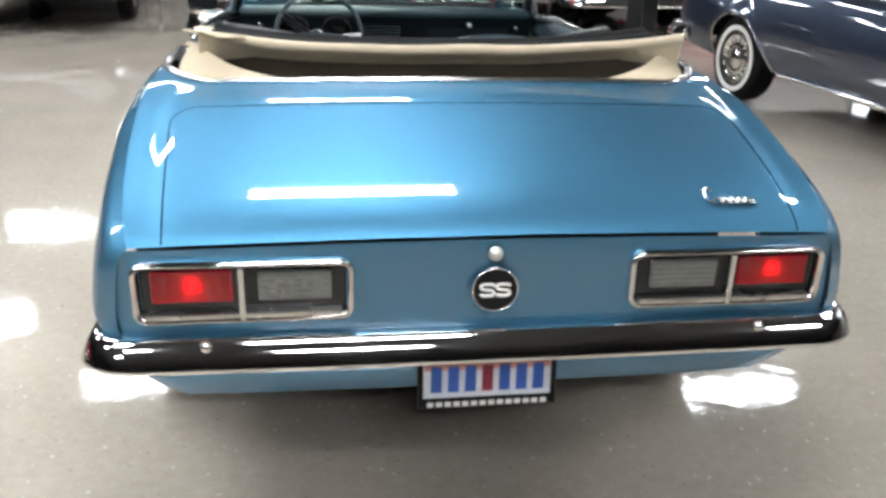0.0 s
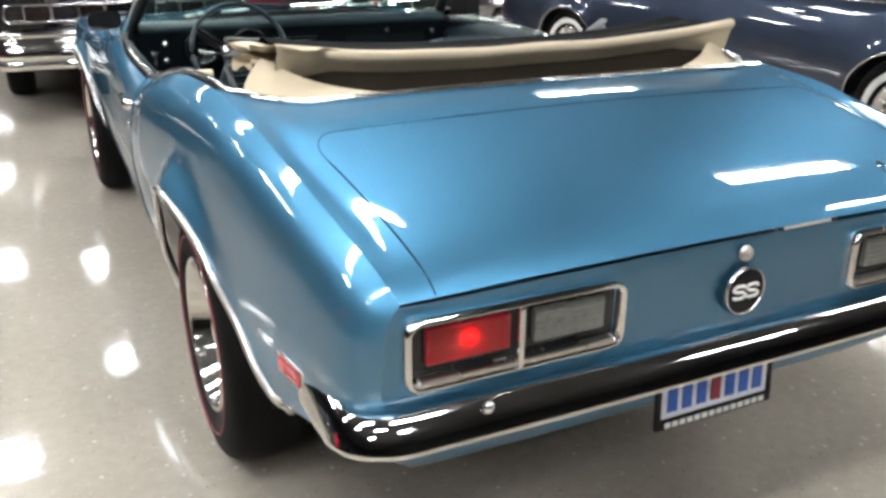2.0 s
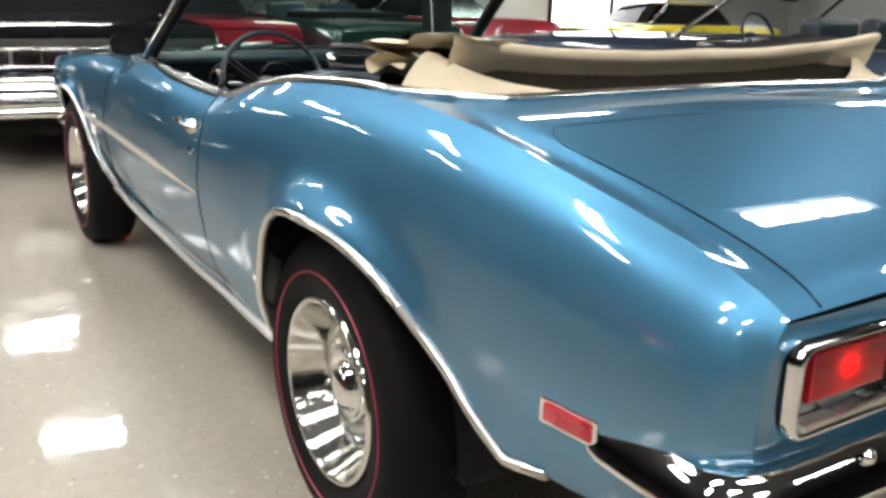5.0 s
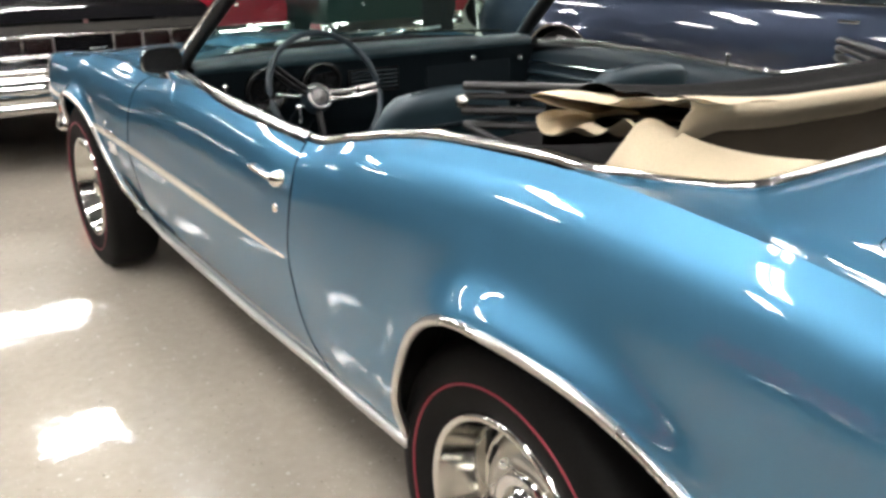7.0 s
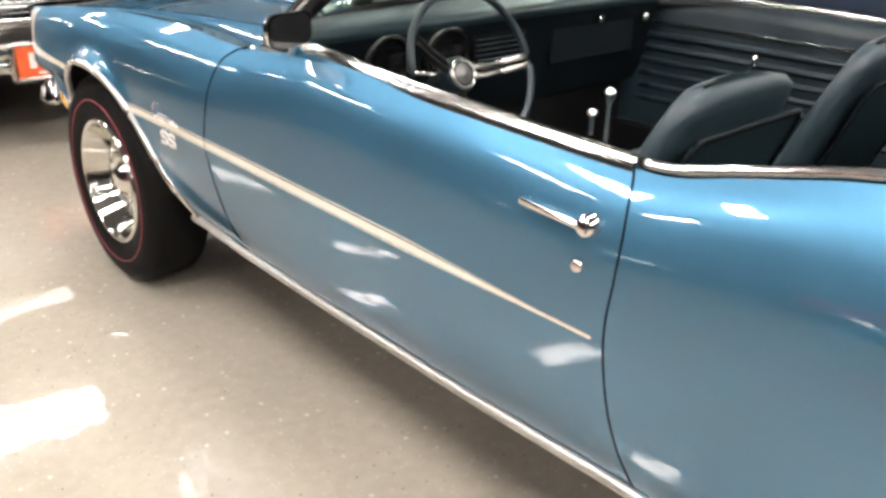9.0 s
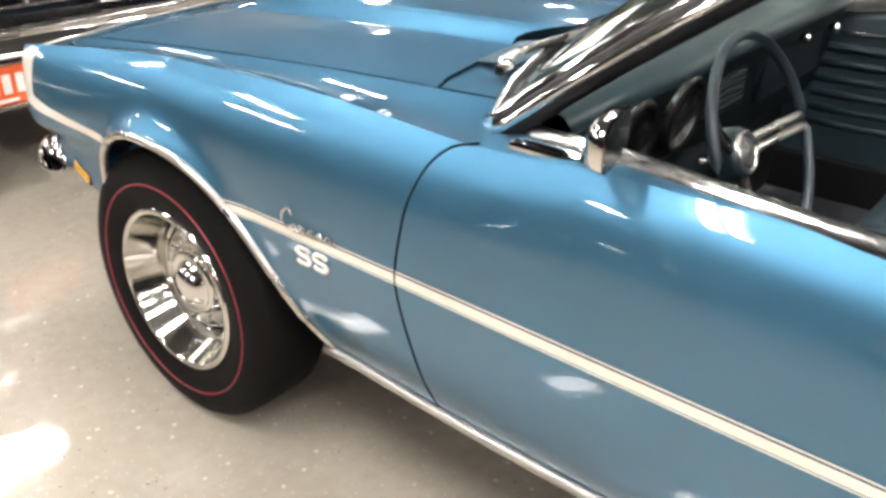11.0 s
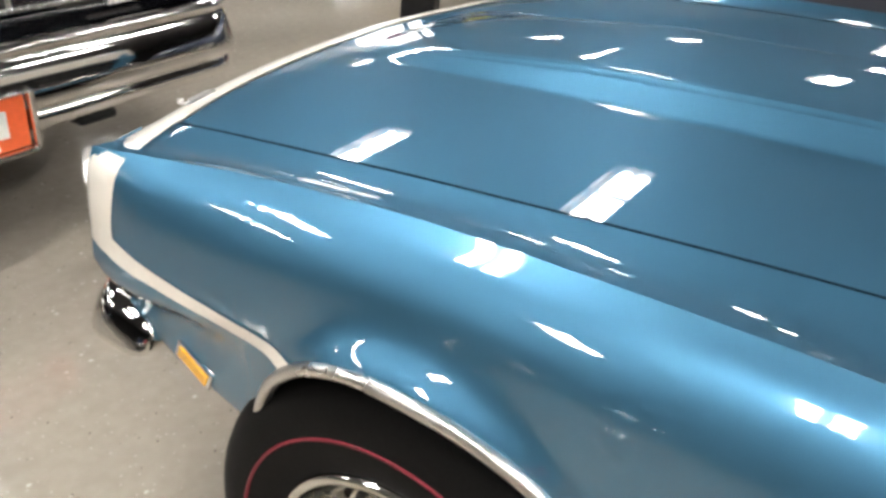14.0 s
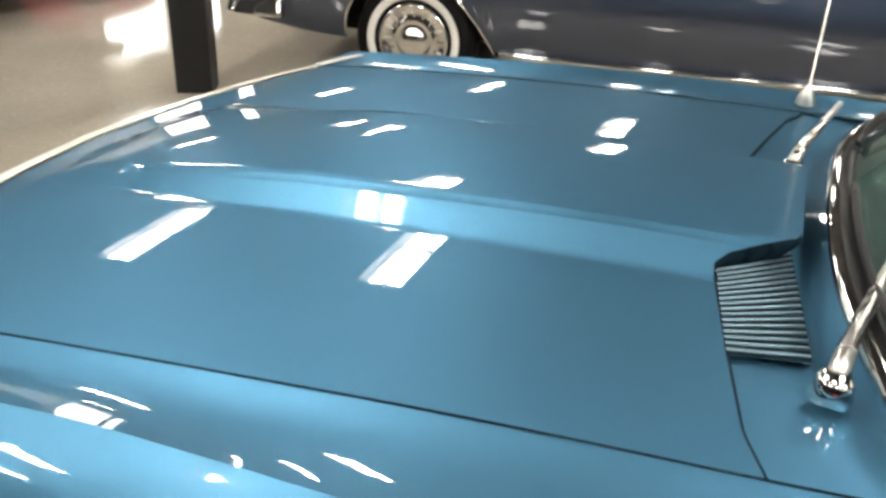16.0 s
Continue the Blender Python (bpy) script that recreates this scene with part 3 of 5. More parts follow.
# tail panel, below the trunk lid
tg = []
for t in np.linspace(0, 1, 14):
    z = 0.585 + 0.235 * t
    half = float(np.interp(z, *body.profile(-0.015)[:, ::-1].T)) + 0.002
    tg.append([(u * half, -0.013 - 0.010 * (1 - u ** 4) * (1 - t ** 6) + 0.008 * math.sin(t * math.pi), z + t * (deck_z(u * 0.718, -0.015, 0.718) - 0.009 - 0.82) * (1 - u ** 8)) for u in np.linspace(-1, 1, 41)])
panel("tail_panel", np.array(tg), BLUE, car, "blue tail panel", flip=False)
vg = []
for t in np.linspace(0, 1, 10):
    z = 0.60 - t * 0.16
    half = 0.765 - 0.11 * t ** 1.5
    row = [(u * half, 0.025 - 0.012 * (1 - u ** 4) + 0.06 * t ** 2, z) for u in np.linspace(-1, 1, 31)]
    turn = [(half + (0.035 + 0.10 * t ** 1.5) * (1 - (1 - k) ** 2), 0.025 + 0.06 * t ** 2 + 0.40 * k ** 1.3, z + 0.02 * t * k) for k in np.linspace(0.1, 1, 10)]
    vg.append([(-x, y, zz) for x, y, zz in turn][::-1] + row + turn)
panel("rear_valance", np.array(vg), BLUE, car, "blue rear valance under the bumper", flip=True)


def bumper_path(half, y_mid, y_corner, y_end, r=0.10, n=9):
    pts = [(-half, y_end), (-half, y_end - 0.012), (-half, y_end - 0.035), (-half, (y_end + y_corner) / 2 + 0.01)]
    pts += [(-half + r * (1 - math.cos(a)), y_corner + r * 0.5 - r * 0.75 * math.sin(a)) for a in np.linspace(0.15, math.pi / 2, n)]
    xs = np.linspace(-half + r + 0.05, half - r - 0.05, 17)
    pts += [(x, y_mid + (pts[-1][1] - y_mid) * (abs(x) / (half - r)) ** 2) for x in xs]
    pts += [(-p[0], p[1]) for p in pts[:4 + n]][::-1]
    return pts


BUMPER = [(d, z * 0.84) for d, z in [(-0.03, 0.036), (-0.012, 0.038), (-0.002, 0.034), (0.008, 0.020), (0.0165, 0.003), (0.0225, -0.013), (0.0255, -0.022), (0.028, -0.029), (0.024, -0.036), (0.008, -0.041), (-0.03, -0.040)]]
rear_bumper = sweep("rear_bumper", BUMPER, bumper_path(0.812, -0.056, -0.024, 0.20), CHROME, car, "chrome rear bumper", z0=0.609, taper=True)
for x in (-0.58, 0.575):
    b = lathe("bumper_bolt", [(0.012, 0), (0.011, 0.005), (0.006, 0.009), (0, 0.01)], CHROME, rear_bumper, "round chrome bolt", steps=16)
    b.location, b.rotation_euler = (x, -0.060, 0.630), (0, 0, -math.pi / 2)

# tail lamps
for s in (-1, 1):
    lamp = box("tail_lamp", (0.40, 0.02, 0.115), (s * 0.502, -0.008, 0.733), GLOSSBLACK, car, "tail lamp with dark housing", 0.006)
    rounded_frame("bezel", s * 0.502, 0.733, 0.432, 0.132, 0.028, 0.014, 0.024, -0.016, CHROME, lamp, "chrome bezel")
    box("divider", (0.012, 0.022, 0.115), (s * 0.507, -0.030, 0.733), CHROME, lamp, "", 0.004)
    box("reflector", (0.146, 0.004, 0.056), (s * 0.602, -0.0195, 0.747), REFLECTOR, lamp, "bright reflector", 0.0015)
    bulb = lathe("bulb", [(0.014, 0.0), (0.0135, 0.002), (0.010, 0.0032), (0.005, 0.0038), (0.0, 0.004)], BULB, lamp, "lit bulb", steps=20)
    bulb.location, bulb.rotation_euler = (s * 0.602, -0.0215, 0.750), (0, 0, -math.pi / 2)
    lens = box("red_lens", (0.150, 0.003, 0.060), (s * 0.602, -0.0295, 0.747), REDLENS, lamp, "glowing red lens", 0.001)
    lens.visible_shadow = False
    for k in (-1, 1):
        box("lens_edge", (0.154, 0.012, 0.003), (s * 0.602, -0.0245, 0.747 + 0.0305 * k), MARKERLENS, lamp, "red lens edge", 0.001)
        box("lens_edge", (0.003, 0.012, 0.058), (s * 0.602 + 0.0755 * k, -0.0245, 0.747), MARKERLENS, lamp, "red lens edge", 0.001)
    box("reverse_lens", (0.145, 0.016, 0.062), (s * 0.404, -0.022, 0.744), CLEARLENS, lamp, "ribbed clear reversing lens", 0.005)
    for k in range(5):
        box("lens_rib", (0.14, 0.004, 0.002), (s * 0.404, -0.031, 0.721 + 0.0115 * k), CLEARLENS, lamp, "", 0.0)
    box("lower_ledge", (0.38, 0.02, 0.012), (s * 0.502, -0.028, 0.686), SATIN, lamp, "", 0.003)

# badge, lock, plate
badge = lathe("rear_badge", [(0.0, 0.006), (0.046, 0.006)], BLACK, car, "round black badge", steps=40)
badge.location, badge.rotation_euler = (0, -0.026, 0.722), (0, 0, -math.pi / 2)
ring = lathe("ring", [(0.045, 0.004), (0.0455, 0.008), (0.047, 0.009), (0.049, 0.007), (0.05, 0.0)], CHROME, badge, "chrome ring", steps=40)
for k in (-1, 1):
    mark_shape("badge_mark", [S_STROKE], 0.14, Matrix(((0, 0, 0.022, 0.0065), (0.034, 0, 0, 0.0165 * k), (0, 0.024, 0, 0), (0, 0, 0, 1))), WHITE, badge, "white letter-like mark")
lock = lathe("trunk_lock", [(0.0, 0.012), (0.009, 0.012), (0.011, 0.008), (0.014, 0.008), (0.016, 0.0)], SATIN, car, "round keyhole lock", steps=24)
lock.location, lock.rotation_euler = (0, -0.018, 0.797), (0, 0, -math.pi / 2)
mark_shape("trunk_script", SCRIPT, 0.0035, Matrix.Translation(on_deck(0.475, 0.05)) @ Matrix(((0.085, 0, 0, 0), (0, 0.085, 0, 0), (0, 0.03, 1, 0.002), (0, 0, 0, 1))), CHROME, car, "chrome script badge")

plate = box("license_plate", (0.295, 0.006, 0.128), (0, 0, 0), PLATEWHITE, car, "white and blue license plate in a black frame", 0.003)
plate.location, plate.rotation_euler = (0.004, 0.018, 0.497), (math.radians(-4), math.radians(0), 0)
box("plate_frame", (0.31, 0.012, 0.012), (0, -0.002, 0.066), BLACK, plate, "black plate frame", 0.003)
box("plate_frame", (0.31, 0.012, 0.024), (0, -0.002, -0.066), BLACK, plate, "black plate frame", 0.003)
for s in (-1, 1):
    box("plate_frame", (0.012, 0.012, 0.13), (s * 0.149, -0.002, 0), BLACK, plate, "black plate frame", 0.003)
box("plate_band", (0.28, 0.003, 0.046), (0, -0.0040, 0.036), PLATEPINK, plate, "peach band", 0)
box("plate_band", (0.11, 0.003, 0.012), (-0.02, -0.0065, 0.052), PLATEBLUE, plate, "blue bar", 0)
box("plate_corner", (0.03, 0.003, 0.022), (0.12, -0.0065, 0.046), PLATEYELLOW, plate, "yellow corner patch", 0)
for k in range(7):
    box("plate_bar", (0.024, 0.003, 0.062), (-0.114 + 0.038 * k, -0.0055, -0.008), PLATERED if k == 3 else PLATEBLUE, plate, "dark red bar" if k == 3 else "blue bar", 0)
for k in range(14):
    box("frame_bar", (0.014, 0.002, 0.011), (-0.127 + 0.0195 * k, -0.009, -0.067), WHITE, plate, "white bar", 0)

# side markers, door furniture, mouldings
for s in (-1, 1):
    x = body.side_x(0.23, 0.617)
    mk = box("side_marker", (0.012, 0.108, 0.042), (0, 0, 0), CHROME, car, "side marker with chrome rim", 0.003)
    mk.location, mk.rotation_euler = (s * (x - 0.001), 0.226, 0.614), (0, 0, math.radians(-8 * s))
    box("lens", (0.012, 0.090, 0.029), (s * 0.003, 0, 0), MARKERLENS, mk, "red lens", 0.003)
    x = body.side_x(4.178, 0.538)
    mk = box("side_marker", (0.012, 0.085, 0.036), (0, 0, 0), CHROME, car, "side marker with chrome rim", 0.003)
    mk.location, mk.rotation_euler = (s * (x - 0.001), 4.178, 0.538), (math.radians(22), 0, math.radians(4 * s))
    box("lens", (0.012, 0.070, 0.024), (s * 0.003, 0, 0), AMBER, mk, "amber lens", 0.003)


def seam_tube(name, pts, r=0.004, mat=GAP, off=0.0, label=""):
    for s in (-1, 1):
        p = spline(pts, 50)
        tube(name, [(s * (body.side_x(y, z) + off), y, z) for y, z in p], r, mat, car, label, sides=6)


seam_tube("door_gap", [(1.737, 0.912), (1.715, 0.885), (1.702, 0.84), (1.698, 0.77), (1.702, 0.68), (1.70, 0.62), (1.69, 0.53), (1.672, 0.44), (1.655, 0.345)], 0.0022, label="dark gap at the door's rear edge")
seam_tube("door_gap", [(2.90, 0.915), (2.955, 0.895), (2.993, 0.825), (3.012, 0.73), (3.018, 0.648), (3.008, 0.576), (2.992, 0.50), (2.98, 0.42), (2.975, 0.31)], 0.0026, label="dark gap at the door's front edge")
for s in (-1, 1):
    tube("rocker_moulding", [(s * (body.side_x(y, float(body.zr(y)) + 0.012) + 0.008), y, float(body.zr(y)) + 0.012) for y in np.linspace(1.287, 3.31, 40)], 0.0125, BRUSHED, car, "bright rocker moulding", sides=8)
    for c in (0, 1):
        cc, top, fwd, back, low = body.arches[c]
        pts = [(s * (body.side_x(y, body.bottom(y)) + 0.003), y, body.bottom(y) + 0.002) for y in body.columns(cc - back + 0.0004, cc + fwd - 0.0004, 0.012) if body.arch_z(y)]
        tube("arch_moulding", pts, 0.0095, SATIN, car, "bright wheel opening moulding", sides=8)

# side stripe: cream with dark pinstripes
for s in (-1, 1):
    for nm, dz, h, mt, lab, off in (("side_stripe", 0.0, 0.0085, CREAM, "cream side stripe", 0.0015), ("pinstripe", 0.0140, 0.0016, CREAM, "thin cream pinstripe", 0.0015),
                                    ("pinstripe", 0.0108, 0.0014, PIN, "thin dark pinstripe", 0.0013), ("pinstripe", -0.0118, 0.0014, CREAM, "thin cream pinstripe", 0.0015)):
        g = []
        for e in (-1, 0, 1):
            z_end = 0.655 + dz + e * h
            y_end = max(y for y in np.arange(3.40, 3.75, 0.002) if body.bottom(y) < z_end)
            row = []
            for u in np.linspace(0, 1, 70):
                y = 1.725 + (y_end - 1.725) * u
                tp = min(1, max(0.25, (y - 1.70) / 0.5))
                z = float(np.interp(y, [1.72, 2.985, 3.53], [0.650, 0.656, 0.655])) + (dz + e * h) * tp
                row.append((s * (body.side_x(y, z) + off), y, z))
            g.append(row)
        panel(nm, np.array(g), mt, car, lab, flip=s > 0)
for s in (-1, 1):
    m = Matrix(((0, 0, s, 0), (-s * 0 + (1 if s > 0 else -1), 0, 0, 0), (0, 1, 0, 0), (0, 0, 0, 1)))
    x = body.side_x(3.23, 0.68) + 0.003
    base = Matrix.Translation((s * x, 3.315 if s < 0 else 3.145, 0.670)) @ m @ Matrix.Diagonal((0.12, 0.07, 1, 1))
    mark_shape("fender_script", SCRIPT, 0.0026, base, CHROME, car, "chrome script badge")
    for k in (0, 1):
        base = Matrix.Translation((s * x, 3.258 - 0.047 * k if s < 0 else 3.2 + 0.047 * k, 0.619)) @ m @ Matrix.Diagonal((0.042, 0.030, 1, 1))
        mark_shape("fender_badge", [S_STROKE], 0.0042, base, WHITE, car, "white letter-like mark")


def door_furniture(s):
    handle = box("door_handle", (0.012, 0.125, 0.013), (0, 0, 0), CHROME, car, "chrome door handle", 0.005, seg=3)
    handle.location = (s * (body.side_x(1.82, 0.83) + 0.02), 1.83, 0.829)
    handle.rotation_euler = (math.radians(3), 0, 0)
    base = lathe("handle_base", [(0.0, 0.014), (0.012, 0.013), (0.018, 0.006), (0.021, -0.012)], CHROME, handle, "", steps=18)
    base.location, base.rotation_euler = (-s * 0.008, -0.07, 0), (0, 0, 0 if s > 0 else math.pi)
    box("push_button", (0.02, 0.02, 0.016), (0, -0.072, 0.0), CHROME, handle, "", 0.006)
    box("handle_foot", (0.018, 0.016, 0.014), (-s * 0.01, 0.055, 0.0), CHROME, handle, "", 0.005)
    lk = lathe("door_lock", [(0, 0.006), (0.008, 0.006), (0.011, 0.004), (0.012, 0)], CHROME, car, "round key lock", steps=20)
    lk.location = (s * (body.side_x(1.77, 0.757)), 1.77, 0.757)
    lk.rotation_euler = (0, 0, 0 if s > 0 else math.pi)


both(door_furniture)

# how far the belt moulding runs in from the shoulder towards the windshield post
BELT_CURVE = pchip([1.7, 2.15, 2.35, 2.48, 2.60, 2.73, 2.82, 2.92], [0.0, 0.0, 0.008, 0.018, 0.034, 0.054, 0.072, 0.096])


def belt_inset(y):
    return float(BELT_CURVE(y))


# belt line: outer sweep, bright moulding and inner cap of doors and quarters
for s in (-1, 1):
    y = np.linspace(1.735, 2.92, 60)
    top = [[(s * (float(body.Xs(v)) - belt_inset(v) * k), v, float(body.Zs(v)) + 0.07 * belt_inset(v) * k + 0.004 * math.sin(math.pi * k)) for k in np.linspace(0, 1.05, 7)] for v in np.linspace(2.17, 2.92, 40)]
    panel("door_top", np.array(top), BLUE, car, "blue door top beside the belt moulding", flip=s < 0)
    g = np.array([[(s * (float(body.Xs(v)) - belt_inset(v) - a), v, float(body.Zs(v)) + 0.07 * belt_inset(v) + b) for a, b in ((-0.007, -0.008), (-0.006, 0.006), (0.004, 0.017), (0.012, 0.019), (0.02, 0.012), (0.022, -0.02))] for v in y])
    panel("belt_moulding", g, BELT, car, "bright belt moulding on the door", flip=s > 0)
    # well rim: from the door back along the quarter and round the corner
    rim = [(s * (float(body.Xs(v)) - 0.012 - 0.02 * max(0, 1.2 - v)), v, float(body.Zs(v)) + 0.008) for v in np.linspace(1.73, 0.97, 30)]
    us = np.linspace(1.0, 0.0, 40)
    back = [(s * u * float(body.Xs(well_edge(u * 0.735))), well_edge(u * 0.735), deck_z(u * 0.78, well_edge(u * 0.735), 0.78) + 0.005) for u in us]
    tube("well_moulding", spline(rim[:-1] + back[1:], 110), 0.009, BELT, car, "bright moulding round the top well", sides=8, flat=1.3)
    # inner drop of quarter and deck
    rimp = np.array(spline(rim[:-1] + back[1:], 80))
    g = np.stack([rimp + (0, 0, -0.004), rimp + np.array([-s * 0.02, 0.01, -0.03]), rimp + np.array([-s * 0.03, 0.015, -0.3])], 1)
    panel("well_side", g, BLACKTOP, car, "black inner wall of the top well", flip=s < 0)

# hood, cowl and windshield
Xi = pchip([2.9, 3.15, 3.4, 3.8, 4.1, 4.34, 4.42], [0.601, 0.620, 0.637, 0.666, 0.684, 0.698, 0.70])
Zi = pchip([2.9, 3.15, 3.4, 3.8, 4.1, 4.3, 4.42], [0.921, 0.913, 0.906, 0.885, 0.862, 0.844, 0.828])


NOSE = pchip([0, 0.276, 0.519, 0.694, 0.87], [4.560, 4.532, 4.485, 4.430, 4.360])


def nose_y(x):
    """The front edge in plan: bowed forward in the middle."""
    return float(NOSE(abs(x)))


def hood_z(x, y):
    yy = min(y, 4.42)
    X = float(Xi(yy))
    drop = max(0, y - 4.42) * 0.16
    crown = 0.005 + 0.012 * min(1.0, max(0.0, (y - 3.4) / 1.0))
    z = float(Zi(yy)) + crown * (1 - (x / X) ** 2) - drop
    # raised centre
    tip = 4.40
    if y < tip:
        h = 0.037 * min(1, ((tip - y) / 0.5)) ** 0.75
        lo = 0.258 - 0.010 * max(0.0, min(1.0, (3.7 - y) / 0.45))
        hi = 0.178 - 0.020 * max(0.0, min(1.0, (3.45 - y) / 0.3)) ** 2
        t = min(1, max(0, (lo - abs(x)) / (lo - hi)))
        z += h * (0.1 * t * t * (3 - 2 * t) + 0.9 * t) + 0.004 * max(0.0, 1 - (x / hi) ** 2)
    return z


def hood_back(x):
    """The hood's rear edge."""
    a = abs(x)
    return float(np.interp(a, [0, 0.140, 0.158, 0.205, 0.225, 0.43, 0.56, 0.63, 0.65], [3.15, 3.15, 3.157, 3.238, 3.254, 3.217, 3.190, 3.16, 3.157]))


us = np.unique(np.concatenate([np.linspace(-1, 1, 81), [k * s for s in (-1, 1) for k in (0.22, 0.235, 0.245, 0.255, 0.265, 0.275, 0.285, 0.30, 0.32, 0.34, 0.36, 0.38, 0.39, 0.40, 0.41, 0.42)]]))
hg = []
for t in np.linspace(0, 1, 60):
    row = []
    for u in us:
        x0 = u * 0.64
        ya, yb = hood_back(x0), nose_y(u * 0.70) - 0.065
        y = ya + (yb - ya) * t
        x = u * float(Xi(min(y, 4.42)))
        row.append((x, y, hood_z(x, y)))
    hg.append(row)
hg = np.array(hg)
hood = panel("hood", hg, BLUE, car, "blue hood with a raised centre", flip=True)
# turned-down rear edge of the raised centre, dark below
lip = hg[0]
panel("hood_edge", np.stack([lip, lip + (0, -0.002, -0.012), lip + (0, 0.03, -0.05)], 0), GAP, hood, "dark underside of the hood's rear edge", flip=True)
# fender tops between shoulder and hood gap
for s in (-1, 1):
    g = []
    for y in np.linspace(2.88, 4.37, 60):
        X, Z, a, b = float(body.Xs(y)), float(body.Zs(y)), float(Xi(y)), float(Zi(y))
        y2 = y
        row = []
        for t in np.linspace(0, 1, 12):
            x = X + (a - X) * t
            z = Z + (b - Z) * t - 0.012 * math.sin(math.pi * t) * min(1, (4.40 - y) / 0.3 + 0.2)
            row.append((s * x, y2, z))
        g.append(row)
    panel("fender_top", np.array(g), BLUE, car, "blue fender top", flip=s < 0)
    tube("hood_gap", [(s * (float(Xi(y)) + 0.002), y, float(Zi(y)) + 0.0005) for y in np.linspace(2.96, 4.36, 60)], 0.0014, GAP, car, "dark gap beside the hood", sides=6)
edge = [(x, hood_back(x) - 0.004, hood_z(x, hood_back(x)) - 0.001) for x in np.linspace(-0.622, -0.236, 24)]
tube("hood_gap", edge, 0.0022, GAP, car, "dark gap behind the hood", sides=6)
tube("hood_gap", [(-q[0], q[1], q[2]) for q in edge], 0.0022, GAP, car, "dark gap behind the hood", sides=6)


def glass_foot(x):
    """The windshield's lower edge in plan."""
    return 3.095 - 0.165 * (abs(x) / 0.72) ** 2.6


def cowl_z(x, t):
    """The cowl: low along the hood's rear edge, rising to the glass."""
    low = float(np.interp(abs(x), [0, 0.16, 0.3, 0.62, 0.75], [0.908, 0.903, 0.904, 0.909, 0.914]))
    top = 0.942 - 0.03 * (abs(x) / 0.7) ** 2
    return low + (top - low) * max(0.0, 1 - t / 0.4) ** 1.5


cg = []
for t in np.linspace(0, 1, 16):
    row = []
    for x in np.linspace(-0.625, 0.625, 51):
        ya, yb = glass_foot(x) - 0.02, hood_back(x) + 0.012
        if abs(x) < 0.30:
            yb = 3.27
        y = ya + (yb - ya) * t
        row.append((x, y, cowl_z(x, t)))
    cg.append(row)
panel("cowl", np.array(cg), BLUE, car, "blue cowl panel", flip=True)
for s in (-1,):
    ga, gb, gc, gd = (Vector(q) for q in ((-0.200, 3.256, 0.9115), (-0.108, 3.157, 0.913), (-0.403, 3.124, 0.9155), (-0.420, 3.219, 0.9115)))
    gg = np.array([[tuple(ga.lerp(gd, u).lerp(gb.lerp(gc, u), v)) for v in np.linspace(0, 1, 5)] for u in np.linspace(0, 1, 9)])
    grille = panel("cowl_grille", gg, GAP, car, "louvred cowl grille")
    for k in range(17):
        u = 0.03 + 0.94 * k / 16
        p, q = ga.lerp(gd, u), gb.lerp(gc, u)
        p, q = p.lerp(q, 0.03), p.lerp(q, 0.97)
        tube("louvre", [tuple(p.lerp(q, w) + Vector((0, 0, 0.004))) for w in (0, 0.5, 1)], 0.0019, LOUVRE, grille, "", sides=6, flat=1.4)


# windshield
def ws(x, t):
    """A point on the glass: x across, t from foot to header."""
    k = 1 - 0.14 * t
    y0 = glass_foot(x)
    return (x * k, y0 - 0.50 * t + 0.015 * math.sin(math.pi * t), 0.955 - 0.03 * (abs(x) / 0.7) ** 2 + 0.375 * t - 0.01 * t * (abs(x) / 0.7) ** 2)


g = np.array([[ws(x, t) for x in np.linspace(-0.72, 0.72, 31)] for t in np.linspace(0, 1, 14)])
shield = panel("windshield", g, GLASS, car, "green tinted curved windshield", flip=False)
shield.visible_shadow = False
left = [ws(-0.73, t) for t in np.linspace(-0.02, 1.02, 20)]
for s in (-1, 1):
    p = np.array(left) * (s * -1, 1, 1)
    tube("windshield_post", p + (s * 0.012, -0.022, 0.0), 0.026, BLACK, shield, "dark windshield post", sides=10)
    tube("post_moulding", p + (s * 0.014, 0.008, 0.006), 0.013, CHROME, shield, "bright moulding on the post", sides=8)
    tube("post_moulding", p + (s * 0.034, -0.02, 0.002), 0.010, CHROME, shield, "bright moulding on the post", sides=8)
foot = [ws(x, 0) for x in np.linspace(-0.73, 0.73, 41)]
tube("foot_moulding", np.array(foot) + (0, 0.012, -0.004), 0.013, CHROME, shield, "bright moulding at the windshield's foot", sides=8)
tube("foot_seal", np.array(foot) + (0, -0.004, -0.002), 0.014, BLACK, shield, "black rubber seal", sides=8)
tube("header", np.array([ws(x, 1.0) for x in np.linspace(-0.73, 0.73, 25)]) + (0, -0.02, 0.0), 0.028, BLACK, shield, "black windshield header", sides=10)
tube("header_moulding", np.array([ws(x, 1.0) for x in np.linspace(-0.73, 0.73, 25)]) + (0, 0.012, 0.008), 0.012, CHROME, shield, "bright header moulding", sides=8)

